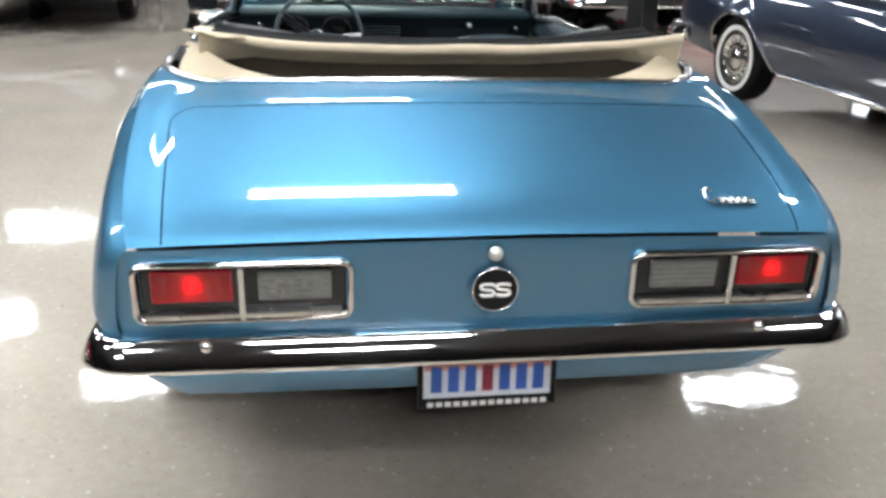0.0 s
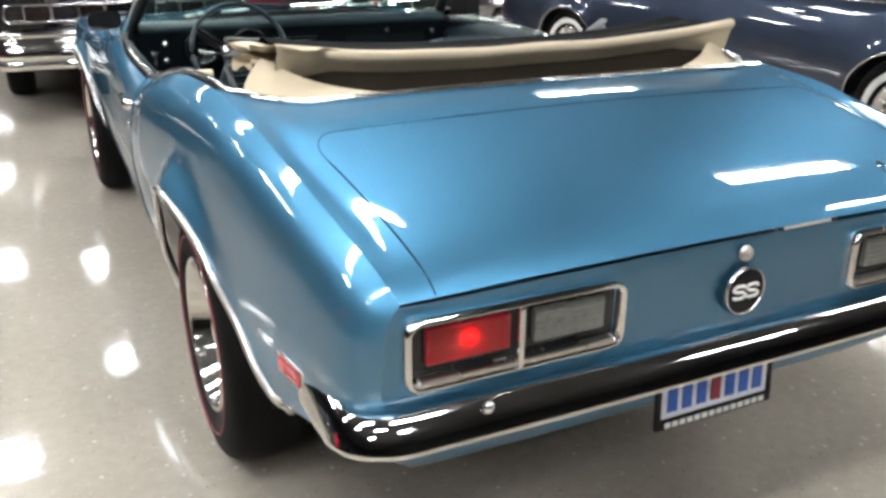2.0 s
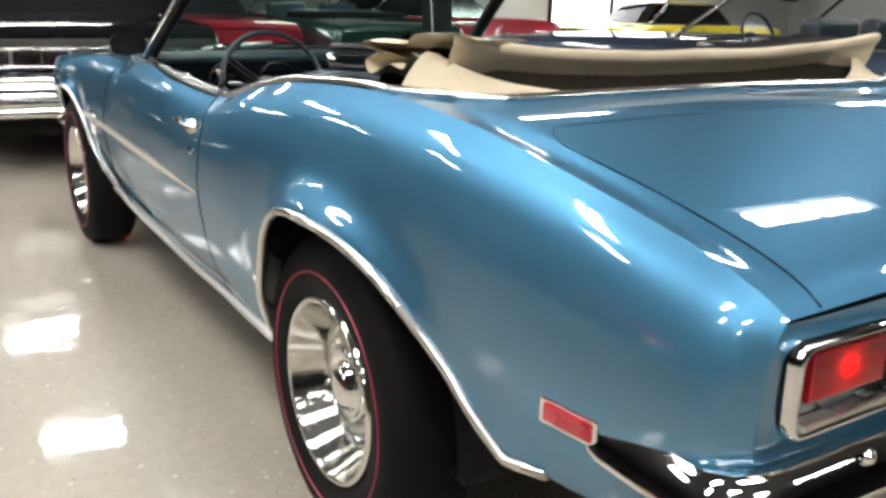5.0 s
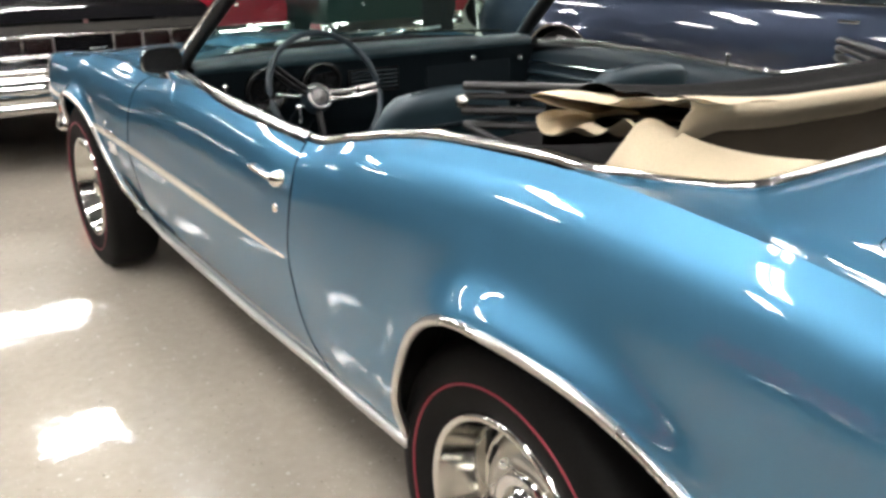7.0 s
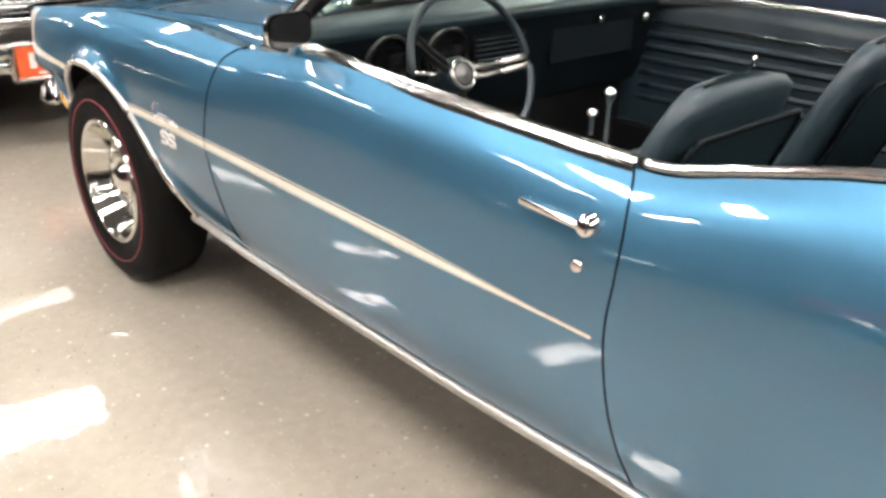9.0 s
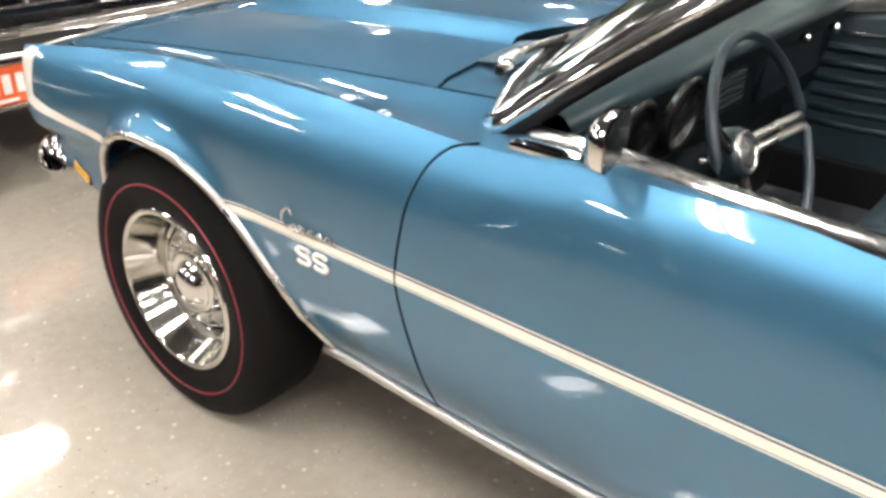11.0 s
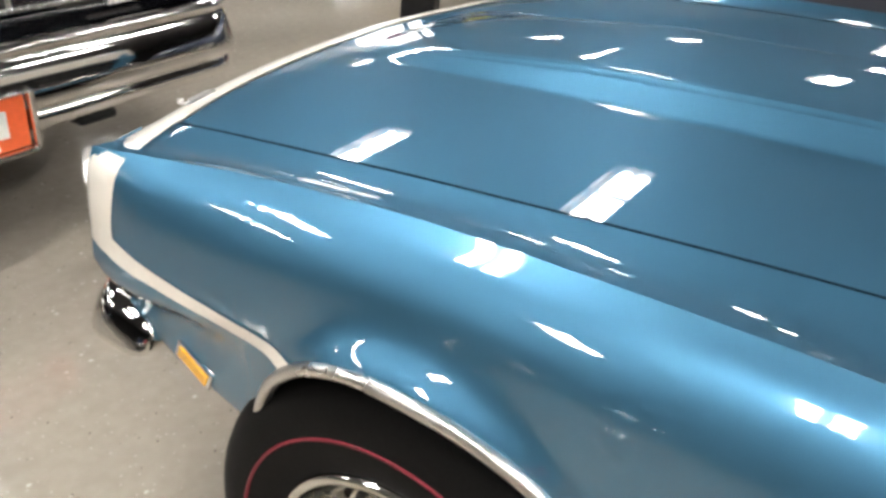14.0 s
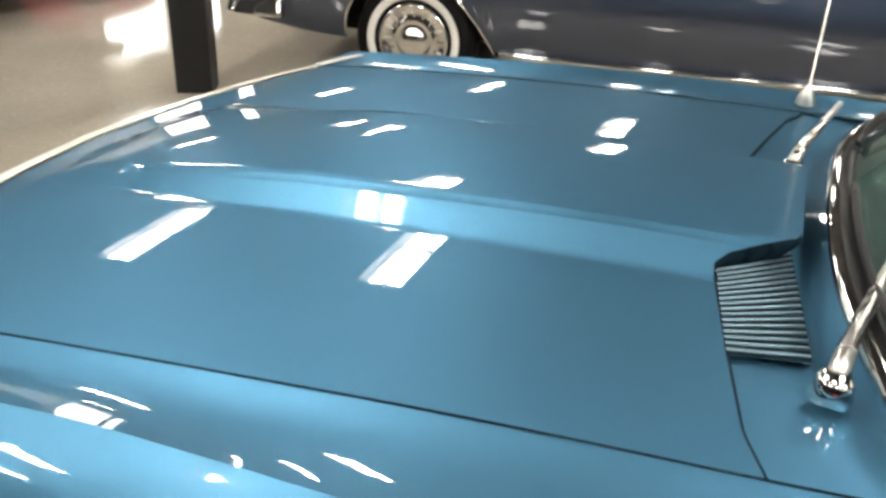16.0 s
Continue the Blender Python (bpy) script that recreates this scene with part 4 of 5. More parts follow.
# wipers
for x, y0 in ((-0.468, 3.107), (0.184, 3.172)):
    w = lathe("wiper", [(0.0, 0.022), (0.014, 0.02), (0.02, 0.01), (0.022, -0.012)], CHROME, car, "chrome wiper arm and pivot", steps=18)
    w.location, w.rotation_euler = (x, y0, 0.930), (0, -math.pi / 2, 0)
    inv = Matrix.LocRotScale(w.location, w.rotation_euler, None).inverted()
    pts = [(x, y0, 0.946), (x + 0.03, y0 - 0.006, 0.955), (x + 0.13, y0 - 0.03, 0.966), (x + 0.29, y0 - 0.07, 0.982)]
    tube("arm", [inv @ Vector(q) for q in spline(pts, 16)], np.linspace(0.011, 0.006, 16), SATIN, w, "", sides=6)
    pts = [(x + 0.08 + 0.42 * k, glass_foot(x + 0.08 + 0.42 * k) - 0.01, 0.978 - 0.02 * abs(x + 0.08 + 0.42 * k)) for k in np.linspace(0, 1, 12)]
    tube("blade", [inv @ Vector(q) for q in pts], 0.006, BLACK, w, "", sides=6)
ant = lathe("antenna", [(0.022, -0.01), (0.02, 0.004), (0.012, 0.02), (0.008, 0.03), (0.0022, 0.034), (0.0013, 0.72), (0.0, 0.722)], SATIN, car, "thin chrome radio antenna", steps=12)
ant.location, ant.rotation_euler = (0.718, 3.155, 0.918), (0, -math.pi / 2 - 0.09, 0.0)

# door mirror
mirror = new("door_mirror")
mirror.parent = car
mirror.location = (0.014, 0.046, -0.006)
turn_head = Matrix.Translation((-0.885, 2.60, 0)) @ Matrix.Rotation(math.radians(14), 4, "Z") @ Matrix.Translation((0.885, -2.60, 0))
tube("stalk", spline([(-0.822, 2.655, 0.930), (-0.842, 2.630, 0.950), (-0.868, 2.600, 0.985)], 10), np.linspace(0.022, 0.011, 10), CHROME, mirror, "chrome mirror stalk")
box("mirror_base", (0.030, 0.150, 0.018), (-0.822, 2.722, 0.930), CHROME, mirror, "chrome mirror foot", 0.006)
g = []
for t in np.linspace(0, 1, 9):
    k = math.sqrt(max(0.0, 1 - t ** 2.6))
    g.append([(-0.885 + 0.068 * (0.25 + 0.75 * k) * math.copysign(abs(math.cos(a)) ** 0.55, math.cos(a)), 2.585 + 0.036 * t, 1.003 + 0.038 * (0.25 + 0.75 * k) * math.copysign(abs(math.sin(a)) ** 0.55, math.sin(a))) for a in np.linspace(0, 2 * math.pi, 32, endpoint=False)])
g = np.array([[tuple(turn_head @ Vector(q)) for q in row] for row in g])
mesh_object("mirror_shell", g.reshape(-1, 3), grid_faces(9, 32, close_v=True, flip=True) + [tuple(range(8 * 32, 9 * 32))], CHROME, mirror, "chrome mirror shell")
gl, mid = g[0], g[0].mean(0)
back = np.array(turn_head.to_3x3() @ Vector((0, -0.002, 0)))
# the dark room it mirrors is put into the glass as gloss black
mesh_object("mirror_glass", [mid + (q - mid) * 0.94 + back for q in gl], [tuple(range(32))], GLOSSBLACK, mirror, "mirror glass with its dark reflection put into the colour", smooth=False)

# nose: white band, grille, front bumper
ng = []
for t in np.linspace(0, 1, 7):
    row = []
    for x in np.linspace(-0.852, 0.852, 71):
        a = abs(x)
        yb, yf = nose_y(min(a, 0.70) / 0.70 * 0.70) - 0.065, nose_y(a) + 0.01
        if a > 0.70:
            yb = nose_y(0.70) - 0.065 - (a - 0.70) * 0.50
        y = yb + (yf - yb) * t
        X = 0.70
        z = hood_z(min(a, 0.70), yb) + 0.003 if a <= 0.7 else float(np.interp(a, [0.7, 0.852], [hood_z(0.70, yb), 0.844])) + 0.003
        row.append((x, y, z - 0.03 * t ** 2.2))
    ng.append(row)
ng = np.array(ng)
panel("nose_band", ng, WHITEP, car, "white nose band", flip=True)
mark_shape("nose_script", SCRIPT, 0.003, Matrix.Translation((-0.665, 4.385, 0.852)) @ Matrix.Rotation(math.radians(14), 4, "Z") @ Matrix.Diagonal((0.062, 0.034, 1, 1)), SATIN, car, "small script badge")

front = ng[-1]
fgp = []
for t in np.linspace(0, 1, 8):
    fgp.append(np.stack([front[:, 0] * (1 - 0.0 * t), front[:, 1] - 0.012 * t, front[:, 2] + (0.70 - front[:, 2]) * t], 1))
panel("nose_front", np.array(fgp), WHITEP, car, "white nose band front", flip=True)
gr = []
for t in np.linspace(0, 1, 6):
    gr.append(np.stack([front[:, 0] * 0.90, front[:, 1] - 0.03, np.full(len(front), 0.70) + (0.47 - 0.70) * t], 1))
panel("grille", np.array(gr), BLACK, car, "black grille", flip=True)
for s in (-1, 1):
    # band round the fender's front edge and back along the side
    g = []
    for z in np.linspace(0.70, 0.846, 12):
        row = [(s * (body.side_x(y, min(z, float(body.Zs(y)))) + 0.002), y, min(z, float(body.Zs(y)) + 0.002)) for y in (4.292 - 0.025 * max(0.0, (0.74 - z) / 0.04) ** 2, 4.298, 4.306, 4.315, 4.33, 4.345, 4.36, 4.37)]
        xe = abs(row[-1][0])
        row += [(s * (xe - 0.012), 4.378, row[-1][2]), (s * (xe - 0.04), 4.384, row[-1][2])]
        row = [(x, y, min(zz, 0.845 - 0.032 * (max(0.0, y - 4.325) / 0.059) ** 2)) for x, y, zz in row]
        g.append(row)
    panel("nose_band_side", np.array(g), WHITEP, car, "white band on the fender's front edge", flip=s > 0)
    g = np.array([[(s * (body.side_x(4.37, z) - d), 4.37 + 0.3 * d, z) for d in (0.0, 0.02, 0.06, 0.12)] for z in np.linspace(0.47, 0.83, 12)])
    panel("fender_front", g, BLUE, car, "blue fender front", flip=s > 0)
    g = []
    for e in (-1, -0.3, 0.3, 1):
        row = []
        y_end = min(y for y in np.arange(3.90, 4.06, 0.002) if body.bottom(y) < 0.69 + e * 0.012)
        for u in np.linspace(0, 1, 30):
            y = y_end + (4.30 - y_end) * u
            z = float(np.interp(y, [3.95, 4.30], [0.690, 0.716])) + e * (0.0115 + 0.006 * max(0.0, (y - 4.2) / 0.1))
            row.append((s * (body.side_x(y, z) + 0.002), y, z))
        g.append(row)
    panel("nose_stripe", np.array(g), WHITEP, car, "white stripe from the nose to the wheel opening", flip=s > 0)
g = np.array([[(u * (0.78 - 0.14 * t), nose_y(u * 0.78) - 0.03 - 0.05 * t, 0.47 - 0.09 * t) for u in np.linspace(-1, 1, 31)] for t in np.linspace(0, 1, 5)])
panel("front_valance", g, BLUE, car, "blue front valance", flip=True)
fp = [(x, -y) for x, y in bumper_path(0.85, -4.60, -4.44, -4.285, r=0.12)]
sweep("front_bumper", [(d, z * 1.15) for d, z in BUMPER], fp[::-1], CHROME, car, "chrome front bumper", z0=0.53, taper=True)

# wheels
for c, xw, rr in ((0.99, 0.765, 0.345), (3.757, 0.80, 0.351)):
    for s in (-1, 1):
        wheel(car, (s * xw, c, rr), s, "rally", radius=rr, rim=0.2085)
    wheel_well(car, c, 0.80 if c < 2 else 0.74, 0.44 if c < 2 else 0.34, 0.42)
box("rear_underbody", (1.36, 0.80, 0.10), (0, 0.56, 0.52), BLACK, car, "dark rear underbody", 0.02)
box("fuel_tank", (0.95, 0.40, 0.10), (0, 0.62, 0.44), BLACK, car, "dark fuel tank", 0.03, seg=3)
box("front_underbody", (1.1, 0.7, 0.10), (0, 3.85, 0.40), BLACK, car, "dark front underbody", 0.02)
floorpan = box("floor_pan", (1.5, 3.5, 0.04), (0, 2.35, 0.30), BLACK, car, "dark underbody", 0.005)
box("underbody_side", (0.04, 1.9, 0.2), (-0.72, 2.33, 0.38), BLACK, car, "dark inner sill", 0.005)
box("underbody_side", (0.04, 1.9, 0.2), (0.72, 2.33, 0.38), BLACK, car, "dark inner sill", 0.005)

# ---- cockpit of the blue convertible ----
# inner skins of doors and quarters
for s in (-1, 1):
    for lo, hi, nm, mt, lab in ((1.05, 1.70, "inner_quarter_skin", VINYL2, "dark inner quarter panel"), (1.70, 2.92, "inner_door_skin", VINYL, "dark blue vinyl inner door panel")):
        g = []
        for y in np.linspace(lo, hi, 18):
            X, Z = float(body.Xs(y)) - 0.02, float(body.Zs(y)) + 0.002
            g.append([(s * X, y, Z), (s * (X - 0.03), y, Z - 0.01), (s * (X - 0.05), y, Z - 0.05), (s * (X - 0.065), y, Z - 0.2), (s * (X - 0.075), y, 0.34)])
        panel(nm, np.array(g), mt, car, lab, flip=s < 0)
    for k in range(6):
        tube("panel_rib", [(s * (float(body.Xs(y)) - 0.083), y, 0.80 - 0.045 * k) for y in np.linspace(1.8, 2.85, 12)], 0.012, VINYL, car, "", sides=6)
    tube("panel_trim", [(s * (float(body.Xs(y)) - 0.082), y, 0.845) for y in np.linspace(1.8, 2.85, 12)], 0.006, CHROME, car, "thin bright strip", sides=6)
    crank = lathe("window_crank", [(0.0, 0.03), (0.016, 0.028), (0.02, 0.0)], CHROME, car, "chrome window crank", steps=16)
    crank.location, crank.rotation_euler = (s * 0.745, 2.45, 0.70), (0, 0, math.pi if s > 0 else 0)
    tube("crank_arm", [(0.03, 0, 0), (0.034, 0.04, 0.05), (0.04, 0.07, 0.09)], 0.007, CHROME, crank, "", sides=6)
    ball = lathe("crank_knob", [(0, 0.03), (0.012, 0.024), (0.014, 0.01), (0.008, 0)], CHROME, crank, "", steps=12)
    ball.location = (0.04, 0.07, 0.09)
    lk = lathe("lock_button", [(0.004, 0), (0.004, 0.03), (0.009, 0.034), (0.009, 0.042), (0, 0.045)], CHROME, car, "chrome door lock button", steps=12)
    lk.location, lk.rotation_euler = (s * 0.79, 1.86, 0.925), (0, -math.pi / 2, 0)

# dashboard
g = []
for x in np.linspace(-0.72, 0.72, 41):
    yf = glass_foot(x)
    g.append([(x, yf - 0.01, 0.945), (x, yf - 0.10, 0.952), (x, 2.86, 0.960), (x, 2.805, 0.954), (x, 2.79, 0.936), (x, 2.80, 0.918)])
panel("dash_pad", np.array(g), TEAL, car, "blue-green padded dashboard top", flip=True)
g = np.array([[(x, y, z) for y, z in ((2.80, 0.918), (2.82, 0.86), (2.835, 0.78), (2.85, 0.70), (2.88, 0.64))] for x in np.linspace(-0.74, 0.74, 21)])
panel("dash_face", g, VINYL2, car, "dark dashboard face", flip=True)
for x in (-0.46, -0.25):
    d = lathe("gauge", [(0.0, 0.0), (0.062, 0.0), (0.068, 0.012), (0.075, 0.02), (0.082, 0.012), (0.084, 0)], GLOSSBLACK, car, "round black gauge", steps=32)
    d.location, d.rotation_euler = (x, 2.818, 0.845), (0, 0.15, -math.pi / 2)
    r = lathe("gauge_ring", [(0.07, 0.016), (0.074, 0.022), (0.078, 0.017)], BLACK, d, "thin dark ring", steps=32)
box("radio_panel", (0.22, 0.02, 0.10), (-0.03, 2.822, 0.84), GLOSSBLACK, car, "radio and heater panel", 0.004)
for k in range(5):
    box("panel_line", (0.20, 0.006, 0.004), (-0.03, 2.810, 0.81 + 0.015 * k), VINYL, car, "", 0.001)
box("glovebox", (0.42, 0.015, 0.15), (0.42, 2.825, 0.83), VINYL2, car, "dark glovebox door", 0.006)
for x, z in ((0.42, 0.885), (-0.62, 0.87), (-0.13, 0.80), (0.66, 0.87), (-0.62, 0.80)):
    kb = lathe("dash_knob", [(0.0, 0.03), (0.013, 0.027), (0.014, 0.012), (0.008, 0)], CHROME, car, "small chrome knob", steps=14)
    kb.location, kb.rotation_euler = (x, 2.815, z), (0, 0, -math.pi / 2)

# steering wheel
steer = new("steering_wheel")
steer.parent = car
steer.location, steer.rotation_euler = (-0.338, 2.605, 0.852), (math.radians(-23), 0, 0)
rim_pts = [(0.203 * math.cos(a), 0, 0.203 * math.sin(a)) for a in np.linspace(0, 2 * math.pi, 56, endpoint=False)]
tagged(tube("rim", rim_pts, 0.0105, VINYL, steer, "dark blue steering wheel rim", sides=10, closed=True))
hub = lathe("hub", [(0.0, 0.016), (0.036, 0.016), (0.044, 0.012), (0.049, 0.002), (0.051, -0.03)], VINYL, steer, "round dark horn hub", steps=32)
hub.location, hub.rotation_euler = (-0.012, 0.046, -0.006), (0, 0, -math.pi / 2)
lathe("hub_ring", [(0.034, 0.015), (0.035, 0.019), (0.038, 0.020), (0.041, 0.017), (0.042, 0.012)], SATIN, hub, "bright ring round the hub", steps=32)
lathe("hub_face", [(0.0, 0.023), (0.010, 0.022), (0.012, 0.019), (0.026, 0.018), (0.028, 0.015)], HUBGREY, hub, "grey hub emblem", steps=24)
for a, mt in ((math.radians(-1), SATIN), (math.radians(150), BLACK)):
    for dz in (-0.012, 0.012):
        p = [(0.036 * math.cos(a) - 0.012, 0.046, 0.036 * math.sin(a) + dz - 0.006), (0.12 * math.cos(a), 0.034, 0.12 * math.sin(a) + dz - 0.004), (0.197 * math.cos(a), 0.002, 0.197 * math.sin(a) + dz)]
        tube("spoke", spline(p, 10), 0.009, mt, steer, "steering wheel spoke", sides=6)
tube("spoke", spline([(-0.02, 0.048, -0.05), (-0.03, 0.035, -0.13), (-0.05, 0.002, -0.194)], 10), 0.012, BLACK, steer, "black lower spoke", sides=6)
tube("column", [(-0.012, 0.072, -0.006), (0, 0.25, -0.04), (0, 0.4, -0.07)], 0.038, VINYL2, steer, "dark steering column", sides=14)
tube("turn_lever", [(-0.03, 0.06, 0), (-0.16, 0.05, 0.02)], 0.006, CHROME, steer, "", sides=6)


def seat(x):
    st = new("front_seat")
    st.parent = car
    st.location = (x, 0, 0)
    g = []
    for t in np.linspace(0, 1, 16):
        z = 0.50 + 0.43 * t
        yc = 2.02 - 0.17 * t
        w = 0.235 - 0.05 * max(0, t - 0.55) ** 2 * 4
        d = 0.062 * (1 - 0.35 * t)
        row = []
        for a in np.linspace(0, 2 * math.pi, 28, endpoint=False):
            ca, sa = math.cos(a), math.sin(a)
            row.append((w * math.copysign(abs(ca) ** 0.5, ca), yc + d * math.copysign(abs(sa) ** 0.7, sa), z + 0.012 * (1 - abs(ca)) * t))
        g.append(row)
    g.append([(q[0] * 0.86, yc + (q[1] - yc) * 0.7, q[2] + 0.022) for q in g[-1]])
    g.append([(q[0] * 0.7, yc + (q[1] - yc) * 0.3, q[2] + 0.008) for q in g[-1]])
    g = np.array(g)
    mesh_object("seat_back", g.reshape(-1, 3), grid_faces(len(g), 28, close_v=True) + [tuple(range((len(g) - 1) * 28, len(g) * 28))], SEATVINYL, st, "dark blue vinyl seat back")
    shell = np.array([[(u * 0.2, 1.951 - 0.147 * t, 0.52 + 0.36 * t) for u in np.linspace(-1, 1, 9)] for t in np.linspace(0, 1, 9)])
    panel("seat_back_shell", shell, TEAL, st, "blue-green hard seat back cover", flip=False)
    tube("piping", [(0.2 * x, 1.951 - 0.147 * t - 0.001, 0.52 + 0.36 * t) for x, t in [(1, k) for k in np.linspace(0, 0.9, 8)] + [(0.97, 0.96), (0.9, 1.0)] + [(k, 1.0) for k in np.linspace(0.7, -0.7, 8)] + [(-0.9, 1.0), (-0.97, 0.96)] + [(-1, k) for k in np.linspace(0.9, 0, 8)]], 0.006, VINYL2, st, "", sides=6)
    box("cushion", (0.48, 0.52, 0.15), (0, 2.27, 0.47), SEATVINYL, st, "dark blue vinyl seat cushion", 0.05, seg=4)
    for k in range(6):
        box("pleat", (0.045, 0.36, 0.012), (-0.15 + 0.06 * k, 2.29, 0.545), VINYL, st, "", 0.005)
    return st


s1 = seat(-0.365)
s2 = copy_thing(s1, Matrix.Translation((0.365, 0, 0)))
s2.parent = car
box("console", (0.2, 0.75, 0.2), (0, 2.35, 0.46), VINYL2, car, "dark center console", 0.02)
sh = lathe("shift_lever", [(0.0, 0.25), (0.018, 0.24), (0.02, 0.225), (0.006, 0.2), (0.006, 0)], CHROME, car, "chrome shift lever", steps=14)
sh.location, sh.rotation_euler = (0.0, 2.42, 0.54), (0, -math.pi / 2, 0)
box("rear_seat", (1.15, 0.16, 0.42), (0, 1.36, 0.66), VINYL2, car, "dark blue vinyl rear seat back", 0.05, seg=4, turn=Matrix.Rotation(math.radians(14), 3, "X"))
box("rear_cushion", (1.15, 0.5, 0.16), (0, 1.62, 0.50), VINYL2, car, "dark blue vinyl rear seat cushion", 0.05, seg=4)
box("cabin_floor", (1.42, 2.0, 0.03), (0, 2.0, 0.345), CARPET, car, "dark carpet", 0.004)
box("firewall", (1.46, 0.03, 0.62), (0, 2.93, 0.62), BLACK, car, "dark firewall", 0.004)
box("well_floor", (1.42, 0.75, 0.03), (0, 0.98, 0.80), BLACKTOP, car, "black floor of the top well", 0.004)
box("rear_view_mirror", (0.20, 0.025, 0.055), (0.0, 2.70, 1.20), CHROME, car, "rear view mirror", 0.01)
tube("mirror_stem", [(0, 2.71, 1.21), (0, 2.68, 1.27)], 0.006, CHROME, car, "", sides=6)

# ---- folded top ----
soft_top = new("folded_top")
soft_top.parent = car


def rim_z(x):
    return 1.076 + 0.044 * (abs(x) / 0.70) ** 2.6


g, lining = [], []
for x in np.linspace(-0.665, 0.70, 64):
    e = (abs(x) / 0.70)
    zr_, yb = rim_z(x), well_edge(min(abs(x), 0.60)) + 0.012
    wob = 0.006 * math.sin(7 * x + 1) + 0.004 * math.sin(19 * x)
    zb = deck_z(x, 0.70, 0.75) - 0.035
    yr = 0.845 - 0.035 * e ** 6 + wob
    low = 0.056 + 0.030 * max(0.0, e - 0.75) / 0.2
    g.append(spline([(x, yr + 0.03, zr_ - low), (x, yr + 0.018, zr_ - 0.75 * low), (x, yr + 0.003, zr_ - 0.028), (x, yr - 0.008, zr_ - 0.012), (x, yr - 0.004, zr_ - 0.001), (x, yr + 0.008, zr_ + 0.002 + wob * 0.3), (x, yr + 0.022, zr_), (x, yr + 0.03, zr_ - 0.012)], 22))
    lining.append(spline([(x, yb + 0.04, zb - 0.16), (x, yr - 0.01, zb - 0.16), (x, yr + 0.035, zb - 0.09), (x, yr + 0.036, zr_ - 0.09), (x, yr + 0.028, zr_ - 0.052)], 12))
panel("tan_rim", np.array(g), TAN, soft_top, "rolled tan canvas edge", flip=True)
panel("shaded_lining", np.array(lining), SHADEBROWN, soft_top, "lining below the rolled edge, its shade coloured dark brown", flip=True)
# fallen corner of the canvas, folded over itself like an S, on the driver's side
FOLD = [(0.82, 1.116), (0.89, 1.108), (0.955, 1.090), (1.04, 1.092), (1.12, 1.091), (1.145, 1.082), (1.10, 1.068), (1.06, 1.064), (1.10, 1.058), (1.128, 1.046),
        (1.115, 1.030), (1.075, 1.028), (1.05, 1.040), (1.03, 1.048), (0.985, 1.040), (0.935, 1.062), (0.905, 1.073), (0.885, 1.066)]
fold = [(0.86 + (y - 0.86) * (0.93 if y > 0.86 else 1.0), z) for y, z in FOLD]
prof = spline(fold, 80)
g = []
for u in np.linspace(0, 1, 18):
    row = []
    for q, (y, z) in enumerate(prof):
        f = q / (len(prof) - 1)
        wide = float(np.interp(f, [0.0, 0.55, 0.8, 1.0], [1.0, 0.85, 0.5, 0.42]))
        x = 0.70 - 0.17 * u * wide
        row.append((-(x + 0.010 * math.sin(20 * f)), y - 0.06 * u * (1 - f), z - 0.012 * u + 0.004 * math.sin(9 * u + 14 * f)))
    g.append(row)
panel("tan_flap", np.array(g), TAN, soft_top, "upper folds of tan canvas curled at the corner")
# hanging sheets from the peak of the fold down to the well's edge
for s in (-1, 1):
    top = spline([(0.694, 0.892, 1.070), (0.686, 0.876, 1.080), (0.672, 0.864, 1.076), (0.652, 0.856, 1.064)], 24)
    low = spline([(0.712, 0.955, 0.974), (0.738, 0.87, 0.985), (0.712, 0.785, 0.996), (0.62, 0.735, 1.004), (0.44, 0.725, 1.008)], 24)
    g = []
    for t in np.linspace(0, 1, 20):
        k = t ** 1.15
        row = top + (low - top) * k
        belly = 0.024 * np.sin(np.pi * t) * np.cos(np.linspace(0, 5.5, 24))
        row = row + np.stack([belly * 0.8, -np.abs(belly) * 0.3, -0.010 * np.sin(np.pi * t) * np.ones(24)], 1)
        g.append(row * (s, 1, 1))
    panel("tan_flap", np.array(g), TAN, soft_top, "fallen corner of tan canvas hanging to the edge", flip=s > 0)
    # dark trim of the well's side behind the seats
    g = np.array([[(s * (float(body.Xs(y)) - 0.035 - 0.05 * t), y, float(body.Zs(y)) - 0.005 - 0.02 * t - 0.22 * t * t) for t in np.linspace(0, 1, 6)] for y in np.linspace(0.98, 1.66, 14)])
    panel("well_trim", g, BLACKTOP, soft_top, "black cloth trim beside the folded top", flip=s < 0)
# black cover over the well, behind the rear seat
g = np.array([[(x, y, 0.925 - 0.03 * math.sin(math.pi * (y - 0.9) / 0.55) + 0.006 * math.sin(9 * x + 12 * y)) for x in np.linspace(-0.73, 0.73, 31)] for y in np.linspace(0.90, 1.45, 14)])
panel("well_cover", g, BLACKTOP, soft_top, "black cloth lying in the well", flip=True)
